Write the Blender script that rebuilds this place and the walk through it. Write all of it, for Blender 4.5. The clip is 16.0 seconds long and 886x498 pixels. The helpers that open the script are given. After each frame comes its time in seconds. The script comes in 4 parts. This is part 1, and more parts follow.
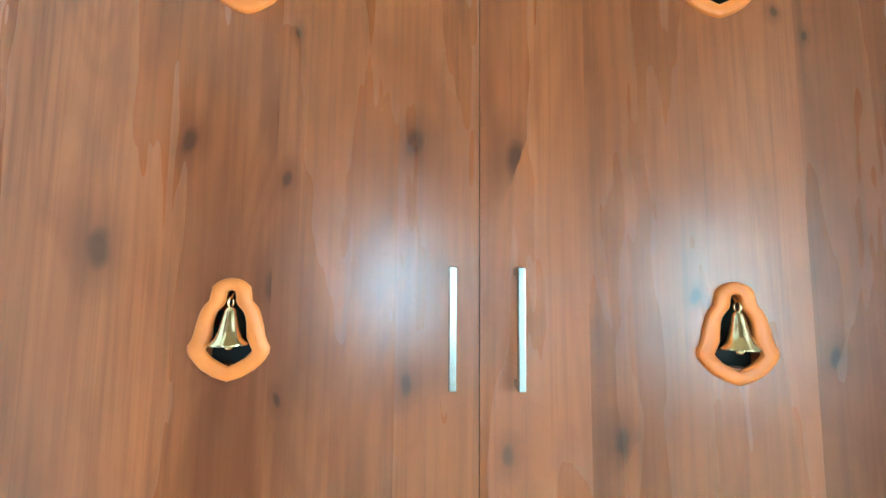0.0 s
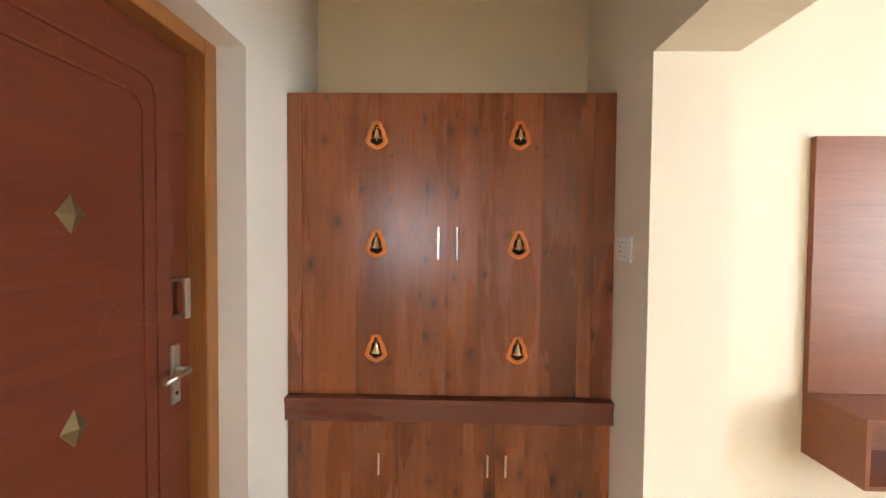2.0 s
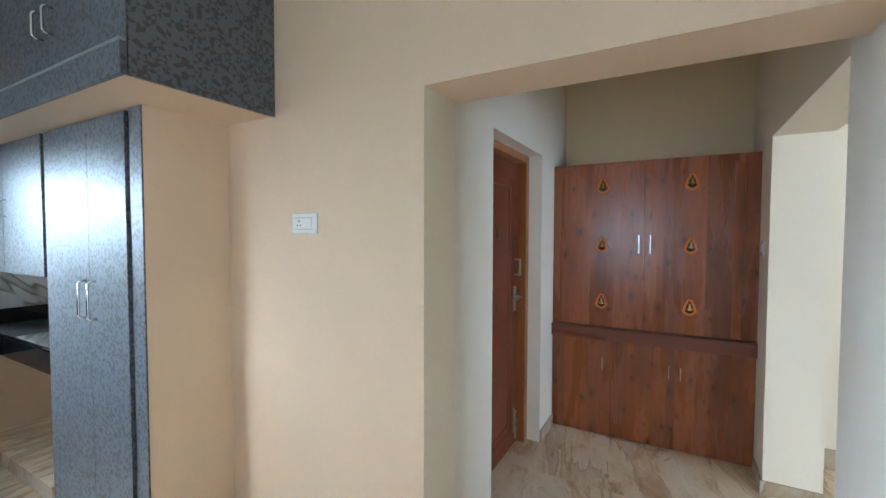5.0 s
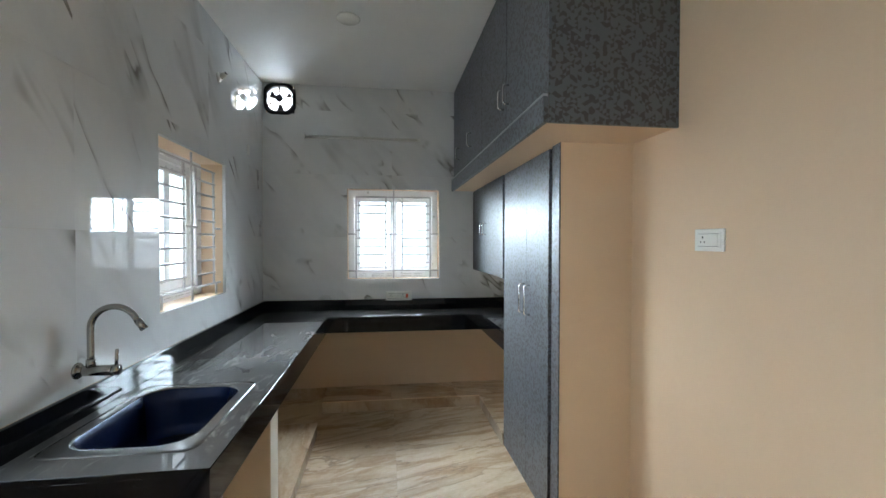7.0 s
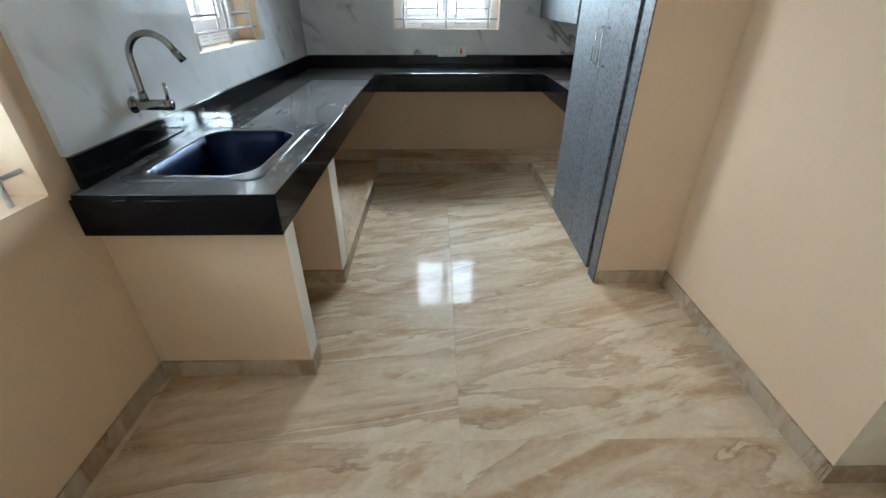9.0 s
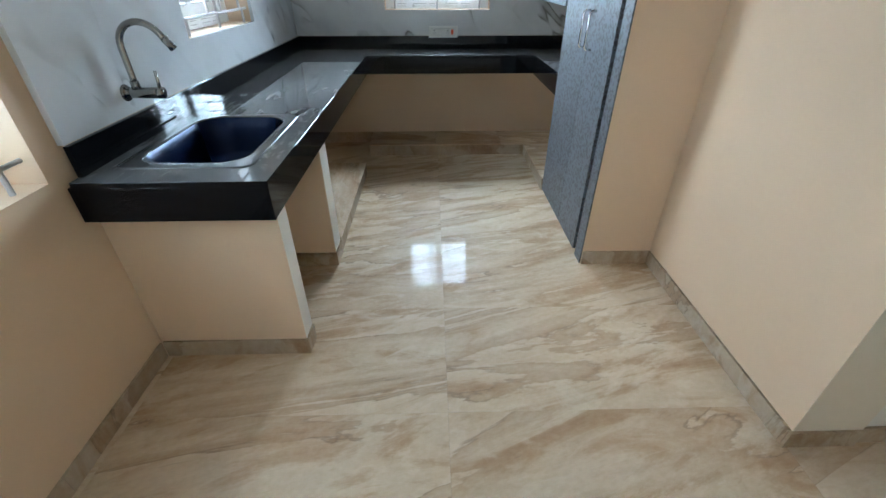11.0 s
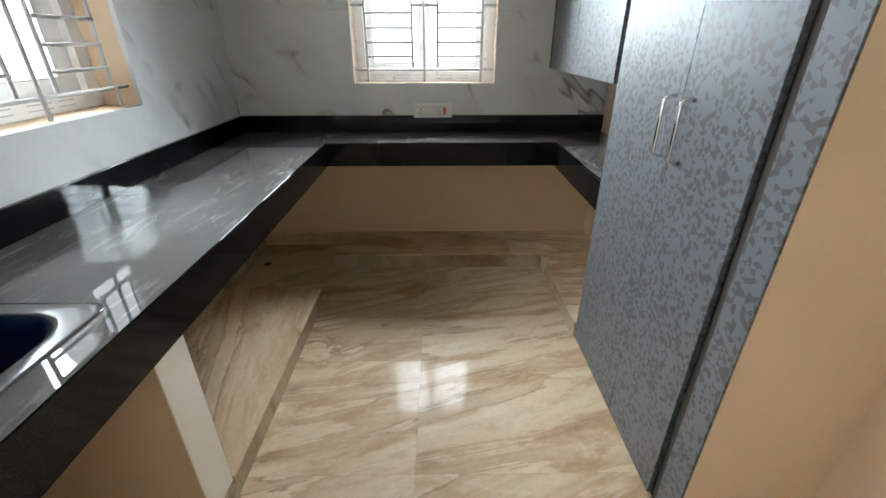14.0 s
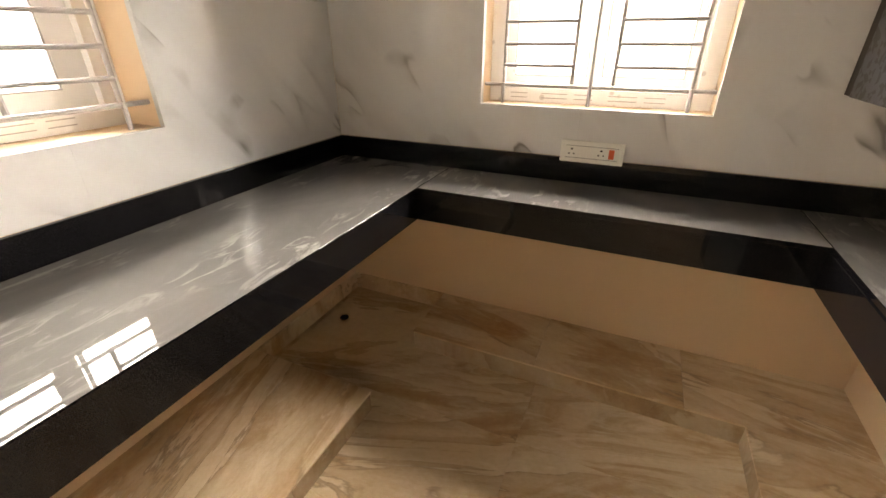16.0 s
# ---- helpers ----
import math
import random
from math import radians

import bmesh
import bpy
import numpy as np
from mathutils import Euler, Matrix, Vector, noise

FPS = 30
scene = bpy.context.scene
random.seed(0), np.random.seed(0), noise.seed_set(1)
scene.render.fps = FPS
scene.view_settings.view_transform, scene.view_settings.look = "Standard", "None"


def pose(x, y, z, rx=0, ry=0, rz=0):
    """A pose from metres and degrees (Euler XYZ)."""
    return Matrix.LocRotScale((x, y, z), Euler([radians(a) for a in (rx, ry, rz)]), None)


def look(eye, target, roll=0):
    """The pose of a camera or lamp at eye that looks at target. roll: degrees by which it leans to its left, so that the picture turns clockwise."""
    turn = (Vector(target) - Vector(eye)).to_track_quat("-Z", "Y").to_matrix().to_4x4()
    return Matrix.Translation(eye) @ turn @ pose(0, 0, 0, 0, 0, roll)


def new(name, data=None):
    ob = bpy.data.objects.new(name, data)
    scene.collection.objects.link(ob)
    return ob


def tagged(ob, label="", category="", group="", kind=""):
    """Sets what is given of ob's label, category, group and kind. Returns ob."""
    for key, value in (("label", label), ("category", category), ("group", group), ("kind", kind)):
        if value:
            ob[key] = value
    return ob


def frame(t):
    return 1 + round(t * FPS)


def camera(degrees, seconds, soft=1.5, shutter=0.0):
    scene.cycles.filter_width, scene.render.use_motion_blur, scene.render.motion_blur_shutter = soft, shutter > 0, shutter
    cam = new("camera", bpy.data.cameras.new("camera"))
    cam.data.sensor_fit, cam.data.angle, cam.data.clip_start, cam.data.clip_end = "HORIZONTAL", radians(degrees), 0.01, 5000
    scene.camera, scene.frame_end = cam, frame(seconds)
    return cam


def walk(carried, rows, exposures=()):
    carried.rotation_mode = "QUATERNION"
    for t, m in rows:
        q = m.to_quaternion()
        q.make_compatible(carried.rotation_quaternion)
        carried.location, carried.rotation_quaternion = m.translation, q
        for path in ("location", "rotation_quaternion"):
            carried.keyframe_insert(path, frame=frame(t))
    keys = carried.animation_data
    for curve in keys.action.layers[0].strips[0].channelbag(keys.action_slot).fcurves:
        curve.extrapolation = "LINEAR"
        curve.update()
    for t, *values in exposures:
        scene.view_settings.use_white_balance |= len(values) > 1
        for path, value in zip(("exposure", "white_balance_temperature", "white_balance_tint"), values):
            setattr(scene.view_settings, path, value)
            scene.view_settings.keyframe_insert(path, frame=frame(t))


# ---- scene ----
cam = camera(93.0, 16.0)

PATH = [
    (0, (0.109, -0.432, 1.45), (0.11, 1.559, 1.633), 0.5),
    (0.5, (0.137, -0.622, 1.484), (0.129, 1.378, 1.485), 0.7),
    (1, (0.137, -0.924, 1.492), (0.109, 1.075, 1.468), 0.5),
    (1.5, (0.121, -1.255, 1.466), (0.091, 0.744, 1.427), 0.4),
    (2, (0.176, -1.601, 1.435), (0.129, 0.398, 1.374), 0.5),
    (2.5, (0.239, -1.955, 1.434), (0.174, 0.043, 1.372), 0.7),
    (3, (0.224, -2.326, 1.438), (0.175, -0.328, 1.36), 0.5),
    (3.2, (0.186, -2.481, 1.432), (0.168, -0.483, 1.358), 0.3),
    (5.3, (0.373, -3.211, 1.487), (-0.833, -1.617, 1.417), 0.1),
    (5.5, (0.376, -3.22, 1.489), (-0.978, -1.749, 1.426), 0.1),
    (6, (0.364, -3.177, 1.48), (-1.332, -2.117, 1.453), 0.1),
    (6.5, (0.344, -3.135, 1.512), (-1.555, -2.509, 1.491), 0.1),
    (7, (0.414, -3.12, 1.515), (-1.567, -2.85, 1.479), 0.1),
    (7.5, (0.442, -3.12, 1.515), (-1.553, -3.058, 1.396), 0.1),
    (8, (0.391, -3.122, 1.466), (-1.57, -3.102, 1.073), -0.1),
    (8.5, (0.345, -3.13, 1.4), (-1.517, -3.105, 0.67), 0.0),
    (9, (0.326, -3.129, 1.369), (-1.394, -3.103, 0.349), 0.1),
    (9.2, (0.323, -3.133, 1.37), (-1.346, -3.105, 0.268), 0.1),
    (11.3, (0.382, -3.092, 1.413), (-1.292, -3.046, 0.32), -0.0),
    (11.5, (0.377, -3.106, 1.394), (-1.322, -3.049, 0.34), 0.1),
    (12, (0.287, -3.128, 1.394), (-1.455, -3.066, 0.414), 0.2),
    (12.5, (0.115, -3.153, 1.392), (-1.655, -3.09, 0.463), 0.2),
    (13, (-0.167, -3.085, 1.407), (-1.947, -3.027, 0.497), 0.0),
    (13.5, (-0.464, -3.021, 1.391), (-2.249, -2.954, 0.49), 0.2),
    (14, (-0.832, -2.961, 1.398), (-2.623, -2.94, 0.507), -0.1),
    (14.5, (-1.224, -2.915, 1.384), (-3.012, -2.955, 0.489), -0.1),
    (15, (-1.552, -2.876, 1.381), (-3.33, -3.052, 0.484), -0.2),
    (15.5, (-1.803, -2.881, 1.393), (-3.543, -3.284, 0.494), -0.2),
    (16, (-1.877, -2.841, 1.401), (-3.509, -3.578, 0.509), -0.1),
]
EXPOSURE = [(0, 2.4, 4600, -22), (0.5, 2.0, 4500, -21), (1, 1.9, 4700, -12), (1.5, 1.45, 7200, 15), (2.5, 1.04, 6700, 17), (3.2, 0.7, 6000, 16), (5.5, 0.55, 5500, 7), (6.0, 0.64, 5500, 7), (6.5, 0.4, 5800, 9), (7.5, 0.06, 6250, 10), (8.5, 0.06, 6000, 8), (9.0, 0.2, 5900, 7), (11.5, 0.26, 5500, 6), (13.0, 0.26, 6100, 9), (14.5, 0.38, 7000, 12), (15.5, 0.76, 8500, 19), (16.0, 0.8, 9500, 24)]
walk(cam, [(t, look(*p)) for t, *p in PATH], EXPOSURE)

# ---- world and light ----
world = bpy.data.worlds.new("sky")
scene.world = world
world.use_nodes = True
wt = world.node_tree
sky = wt.nodes.new("ShaderNodeTexSky")
sky.sky_type = 'NISHITA'
sky.sun_disc = False
sky.sun_elevation, sky.sun_rotation = radians(48), radians(200)
wt.links.new(sky.outputs[0], wt.nodes["Background"].inputs[0])
wt.nodes["Background"].inputs[1].default_value = 0.12

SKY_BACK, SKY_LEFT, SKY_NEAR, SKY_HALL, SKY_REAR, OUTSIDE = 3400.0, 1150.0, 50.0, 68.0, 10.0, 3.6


def window_lamp(name, eye, target, w, h, power, colour):
    d = bpy.data.lights.new(name, 'AREA')
    d.shape, d.size, d.size_y, d.energy, d.color = 'RECTANGLE', w, h, power, colour
    ob = new(name, d)
    ob.matrix_world = look(eye, target)
    return ob


COOL = (0.82, 0.93, 1.0)
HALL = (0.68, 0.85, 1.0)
window_lamp("sky_back", (-6.4, -3.04, 3.0), (-3.75, -3.04, 1.6), 6.0, 3.0, SKY_BACK, COOL)
window_lamp("sky_left", (-2.75, -6.9, 3.0), (-2.35, -4.3, 1.6), 2.8, 3.0, SKY_LEFT, COOL)
window_lamp("sky_near", (-0.37, -4.75, 1.6), (-0.37, 0, 1.1), 1.3, 1.8, SKY_NEAR, COOL)
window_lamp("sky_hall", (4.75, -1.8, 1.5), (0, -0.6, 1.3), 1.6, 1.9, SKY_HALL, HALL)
window_lamp("sky_rear", (3.2, -4.75, 1.5), (2.2, 0, 1.2), 1.4, 2.0, SKY_REAR, COOL)
sun = bpy.data.lights.new("sun", 'SUN')
sun.energy, sun.angle, sun.color = 0.8, radians(12), (1.0, 0.97, 0.92)
sun_ob = new("sun", sun)
sun_ob.matrix_world = look((0, 0, 20), (6, -9, 0))


# ---- materials ----
def mat(name, rough=0.5, metal=0.0, base=(0.5, 0.5, 0.5)):
    m = bpy.data.materials.new(name)
    m.use_nodes = True
    b = m.node_tree.nodes["Principled BSDF"]
    b.inputs["Base Color"].default_value = (*base, 1)
    b.inputs["Roughness"].default_value = rough
    b.inputs["Metallic"].default_value = metal
    return m, m.node_tree, b


def node(nt, kind, **kw):
    n = nt.nodes.new(kind)
    for k, v in kw.items():
        n.inputs[k].default_value = v
    return n


def coords(nt, scale=(1, 1, 1), rot=(0, 0, 0), vary=0.0):
    """World-sized coordinates, shifted at random from piece to piece where vary is given."""
    g = nt.nodes.new("ShaderNodeNewGeometry")
    mp = nt.nodes.new("ShaderNodeMapping")
    mp.inputs["Scale"].default_value = scale
    mp.inputs["Rotation"].default_value = rot
    src = g.outputs["Position"]
    if vary:
        oi = nt.nodes.new("ShaderNodeObjectInfo")
        mul = nt.nodes.new("ShaderNodeMath")
        mul.operation = 'MULTIPLY'
        mul.inputs[1].default_value = vary
        nt.links.new(oi.outputs["Random"], mul.inputs[0])
        add = nt.nodes.new("ShaderNodeVectorMath")
        nt.links.new(src, add.inputs[0])
        nt.links.new(mul.outputs[0], add.inputs[1])
        src = add.outputs[0]
    nt.links.new(src, mp.inputs["Vector"])
    return mp.outputs[0]


def ramp(nt, src, stops):
    r = nt.nodes.new("ShaderNodeValToRGB")
    e = r.color_ramp.elements
    while len(e) < len(stops):
        e.new(0.5)
    for el, (p, c) in zip(e, stops):
        el.position = p
        el.color = (*c, 1) if len(c) == 3 else c
    nt.links.new(src, r.inputs[0])
    return r.outputs[0]


def noise_tex(nt, vec, scale, detail=4, rough=0.55, distort=0.0):
    n = nt.nodes.new("ShaderNodeTexNoise")
    n.inputs["Scale"].default_value = scale
    n.inputs["Detail"].default_value = detail
    n.inputs["Roughness"].default_value = rough
    n.inputs["Distortion"].default_value = distort
    nt.links.new(vec, n.inputs["Vector"])
    return n.outputs["Fac"]


def mix(nt, fac, a, b, mode='MIX'):
    n = nt.nodes.new("ShaderNodeMix")
    n.data_type, n.blend_type = 'RGBA', mode
    for sock, v in ((n.inputs[0], fac), (n.inputs[6], a), (n.inputs[7], b)):
        if isinstance(v, (int, float)):
            sock.default_value = v
        elif isinstance(v, tuple):
            sock.default_value = (*v, 1)
        else:
            nt.links.new(v, sock)
    return n.outputs[2]


def maths(nt, op, a, b=0.0):
    n = nt.nodes.new("ShaderNodeMath")
    n.operation = op
    for sock, v in zip(n.inputs, (a, b)):
        if isinstance(v, (int, float)):
            sock.default_value = v
        else:
            nt.links.new(v, sock)
    return n.outputs[0]


def bump(nt, b, height, strength, dist):
    n = nt.nodes.new("ShaderNodeBump")
    n.inputs["Strength"].default_value = strength
    n.inputs["Distance"].default_value = dist
    nt.links.new(height, n.inputs["Height"])
    nt.links.new(n.outputs[0], b.inputs["Normal"])


def paint(name, c, rough=0.6, grain=0.25):
    m, nt, b = mat(name, rough)
    v = coords(nt)
    big = noise_tex(nt, v, 1.3, 3)
    lo = tuple(x * 0.94 for x in c)
    nt.links.new(ramp(nt, big, [(0.3, lo), (0.7, c)]), b.inputs["Base Color"])
    fine = noise_tex(nt, v, 90, 5, 0.6)
    bump(nt, b, fine, grain, 0.0015)
    return m


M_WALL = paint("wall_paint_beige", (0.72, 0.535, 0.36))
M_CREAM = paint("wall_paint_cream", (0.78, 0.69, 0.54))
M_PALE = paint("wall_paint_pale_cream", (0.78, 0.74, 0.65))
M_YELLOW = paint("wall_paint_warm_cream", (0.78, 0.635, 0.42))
M_CEIL = paint("ceiling_white", (0.82, 0.82, 0.80), 0.7)


def floor_tile_mat(name, turn, vary, gloss=1.0, shade_tint=1.0):
    """Polished marble-print tile: pale beige clouds, ragged brown bands and a few cracked veins along one direction."""
    m, nt, b = mat(name, 0.5)
    v = coords(nt, (1, 1, 1), (0, 0, radians(turn)), vary)

    def drawn(k):
        mp = nt.nodes.new("ShaderNodeMapping")
        mp.inputs["Scale"].default_value = k
        nt.links.new(v, mp.inputs["Vector"])
        return mp.outputs[0]
    bands = noise_tex(nt, drawn((2.9, 0.75, 1)), 1.5, 9, 0.62, 0.9)
    c = ramp(nt, bands, [(0.30, (0.38, 0.235, 0.128)), (0.41, (0.50, 0.35, 0.215)), (0.47, (0.63, 0.50, 0.355)), (0.58, (0.68, 0.565, 0.425)), (0.66, (0.55, 0.40, 0.26)), (0.78, (0.42, 0.27, 0.155))])
    pale = noise_tex(nt, drawn((4.5, 1.6, 1)), 2.2, 6, 0.6, 1.2)
    c = mix(nt, ramp(nt, pale, [(0.54, (0, 0, 0)), (0.66, (0.55, 0.55, 0.55))]), c, (0.75, 0.655, 0.53))
    edge = noise_tex(nt, drawn((2.2, 0.42, 1)), 1.15, 7, 0.58, 0.7)
    stain = ramp(nt, edge, [(0.40, (0, 0, 0)), (0.492, (0.62, 0.62, 0.62)), (0.50, (0, 0, 0))])
    c = mix(nt, stain, c, (0.42, 0.275, 0.155))
    crack = ramp(nt, edge, [(0.488, (0, 0, 0)), (0.497, (0.9, 0.9, 0.9)), (0.505, (0, 0, 0))])
    some = ramp(nt, noise_tex(nt, drawn((1.3, 1.3, 1)), 2.0, 3), [(0.42, (0, 0, 0)), (0.56, (1, 1, 1))])
    c = mix(nt, mix(nt, 1.0, crack, some, 'MULTIPLY'), c, (0.27, 0.185, 0.12))
    fine = noise_tex(nt, drawn((1.6, 1, 1)), 34, 5, 0.65)
    c = mix(nt, 0.10, c, ramp(nt, fine, [(0.35, (0.36, 0.25, 0.15)), (0.65, (0.88, 0.80, 0.68))]))
    nt.links.new(mix(nt, 1.0, c, (shade_tint, shade_tint * 0.97, shade_tint * 0.92), 'MULTIPLY'), b.inputs["Base Color"])
    b.inputs["Specular IOR Level"].default_value = 0.17 * gloss
    b.inputs["Coat Weight"].default_value = 0.14 * gloss
    b.inputs["Coat Roughness"].default_value = 0.015
    return m


M_FLOOR = floor_tile_mat("vitrified_floor_tile", -16, 5.0)
M_PLINTH = floor_tile_mat("vitrified_plinth_tile", 4, 5.0)
M_PLINTH_LONG = floor_tile_mat("vitrified_plinth_tile_lengthwise", 80, 5.0)
# floor tile darkened: the skirting's weaker light is put into its colour
M_SKIRT_SHADED = floor_tile_mat("skirting_tile_shaded", 30, 5.0, 0.7, 0.68)
M_GROUT = paint("grout", (0.36, 0.29, 0.21), 0.8)


def wall_tile_mat():
    """Glossy pale grey marble print with sparse diagonal strokes that fall towards the corner of the room."""
    m, nt, b = mat("marble_wall_tile", 0.03)
    b.inputs["Specular IOR Level"].default_value = 0.34
    g = nt.nodes.new("ShaderNodeNewGeometry")
    oi = nt.nodes.new("ShaderNodeObjectInfo")
    sp = nt.nodes.new("ShaderNodeSeparateXYZ")
    nt.links.new(g.outputs["Position"], sp.inputs[0])
    h = maths(nt, 'SUBTRACT', sp.outputs[1], sp.outputs[0])
    along = maths(nt, 'SUBTRACT', h, maths(nt, 'MULTIPLY', sp.outputs[2], 1.15))
    across = maths(nt, 'ADD', maths(nt, 'MULTIPLY', h, 1.15), sp.outputs[2])

    def stroke_space(ka, kc, shift, vary=23.0):
        cb = nt.nodes.new("ShaderNodeCombineXYZ")
        nt.links.new(maths(nt, 'MULTIPLY', along, ka), cb.inputs[0])
        nt.links.new(maths(nt, 'MULTIPLY', across, kc), cb.inputs[1])
        nt.links.new(maths(nt, 'ADD', maths(nt, 'MULTIPLY', oi.outputs["Random"], vary), shift), cb.inputs[2])
        return cb.outputs[0]
    cloud = noise_tex(nt, stroke_space(0.5, 1.3, 0, 0.0), 1.0, 4, 0.55, 0.3)
    base = ramp(nt, cloud, [(0.30, (0.61, 0.625, 0.63)), (0.50, (0.70, 0.71, 0.71)), (0.72, (0.74, 0.745, 0.74))])
    vein = noise_tex(nt, stroke_space(0.45, 1.6, 5.0), 1.1, 3, 0.45, 0.25)
    line = ramp(nt, vein, [(0.465, (0, 0, 0)), (0.495, (0.5, 0.5, 0.5)), (0.503, (1, 1, 1)), (0.510, (0, 0, 0))])
    gate = ramp(nt, noise_tex(nt, stroke_space(1.6, 1.6, 11.0), 1.3, 2), [(0.515, (0, 0, 0)), (0.64, (1, 1, 1))])
    f = mix(nt, 1.0, line, gate, 'MULTIPLY')
    haze = ramp(nt, vein, [(0.40, (0, 0, 0)), (0.50, (0.5, 0.5, 0.5)), (0.56, (0, 0, 0))])
    soft = ramp(nt, noise_tex(nt, stroke_space(0.9, 0.9, 17.0, 0.0), 1.2, 2), [(0.45, (0, 0, 0)), (0.7, (1, 1, 1))])
    c = mix(nt, mix(nt, 1.0, haze, soft, 'MULTIPLY'), base, (0.37, 0.365, 0.355))
    nt.links.new(mix(nt, f, c, (0.18, 0.166, 0.152)), b.inputs["Base Color"])
    return m


M_TILE = wall_tile_mat()


def granite_mat(name, c, rough, dust=0.0):
    m, nt, b = mat(name, rough)
    b.inputs["IOR"].default_value = 1.55 if dust else 1.5
    b.inputs["Specular IOR Level"].default_value = 0.42 if dust else 0.22
    v = coords(nt)
    sp = noise_tex(nt, v, 420, 2, 0.5)
    col = ramp(nt, sp, [(0.55, c), (0.75, tuple(min(1, x * 2.2 + 0.01) for x in c))])
    if dust:
        d = noise_tex(nt, coords(nt, (1.0, 1.6, 1), (0, 0, radians(25))), 3.0, 6, 0.6, 0.5)
        sm = ramp(nt, d, [(0.30, (dust * 0.70,) * 3), (0.55, (dust * 0.86,) * 3), (0.72, (dust, dust, dust))])
        wipe = noise_tex(nt, coords(nt, (2.0, 6.5, 1), (0, 0, radians(-38))), 3.0, 5, 0.65, 1.2)
        some = ramp(nt, noise_tex(nt, v, 2.4, 2), [(0.46, (0, 0, 0)), (0.62, (0.42, 0.42, 0.42))])
        marks = mix(nt, 1.0, ramp(nt, wipe, [(0.52, (0, 0, 0)), (0.64, (1, 1, 1))]), some, 'MULTIPLY')
        col = mix(nt, mix(nt, 1.0, sm, marks, 'ADD'), col, (0.37, 0.365, 0.35))
        nt.links.new(ramp(nt, d, [(0.45, (rough,) * 3), (0.80, (rough + 0.012,) * 3)]), b.inputs["Roughness"])
    nt.links.new(col, b.inputs["Base Color"])
    return m


M_GRANITE = granite_mat("black_granite", (0.0045, 0.0045, 0.0055), 0.05)
M_GRANITE_TOP = granite_mat("black_granite_dusty", (0.016, 0.016, 0.018), 0.02, 0.33)


def laminate_mat():
    """Grey laminate printed with angular shards, under a satin lacquer."""
    m, nt, b = mat("patterned_grey_laminate", 0.45)
    v = coords(nt)

    sp = nt.nodes.new("ShaderNodeSeparateXYZ")
    nt.links.new(v, sp.inputs[0])
    wob = maths(nt, 'MULTIPLY', noise_tex(nt, v, 34, 1), 0.9)
    across = maths(nt, 'ADD', maths(nt, 'MULTIPLY', maths(nt, 'ADD', sp.outputs[0], sp.outputs[1]), 62.0), wob)
    upward = maths(nt, 'ADD', maths(nt, 'MULTIPLY', sp.outputs[2], 54.0), maths(nt, 'MULTIPLY', noise_tex(nt, v, 27, 1), 1.1))
    slant = maths(nt, 'ADD', maths(nt, 'MULTIPLY', across, 0.5), upward)
    cell = nt.nodes.new("ShaderNodeCombineXYZ")
    for k, line in enumerate((across, slant, maths(nt, 'SUBTRACT', slant, across))):
        nt.links.new(maths(nt, 'FLOOR', line), cell.inputs[k])
    pick = nt.nodes.new("ShaderNodeTexWhiteNoise")
    nt.links.new(cell.outputs[0], pick.inputs["Vector"])
    f = maths(nt, 'GREATER_THAN', pick.outputs["Value"], 0.36)
    tone = noise_tex(nt, v, 900, 2)
    c = mix(nt, f, (0.060, 0.058, 0.056), (0.114, 0.125, 0.140))
    c = mix(nt, ramp(nt, tone, [(0.4, (0, 0, 0)), (0.7, (0.25, 0.25, 0.25))]), c, (0.09, 0.09, 0.09))
    nt.links.new(c, b.inputs["Base Color"])
    b.inputs["Metallic"].default_value = 0.06
    b.inputs["Coat Weight"].default_value = 0.11
    b.inputs["Coat Roughness"].default_value = 0.32
    bump(nt, b, f, 0.12, 0.0005)
    return m


M_LAM = laminate_mat()
# dark trim colour; also paints the shade in the tall cupboard's groove
M_DARK, _, _ = mat("dark_trim_recess_shade", 0.55, 0, (0.052, 0.042, 0.034))


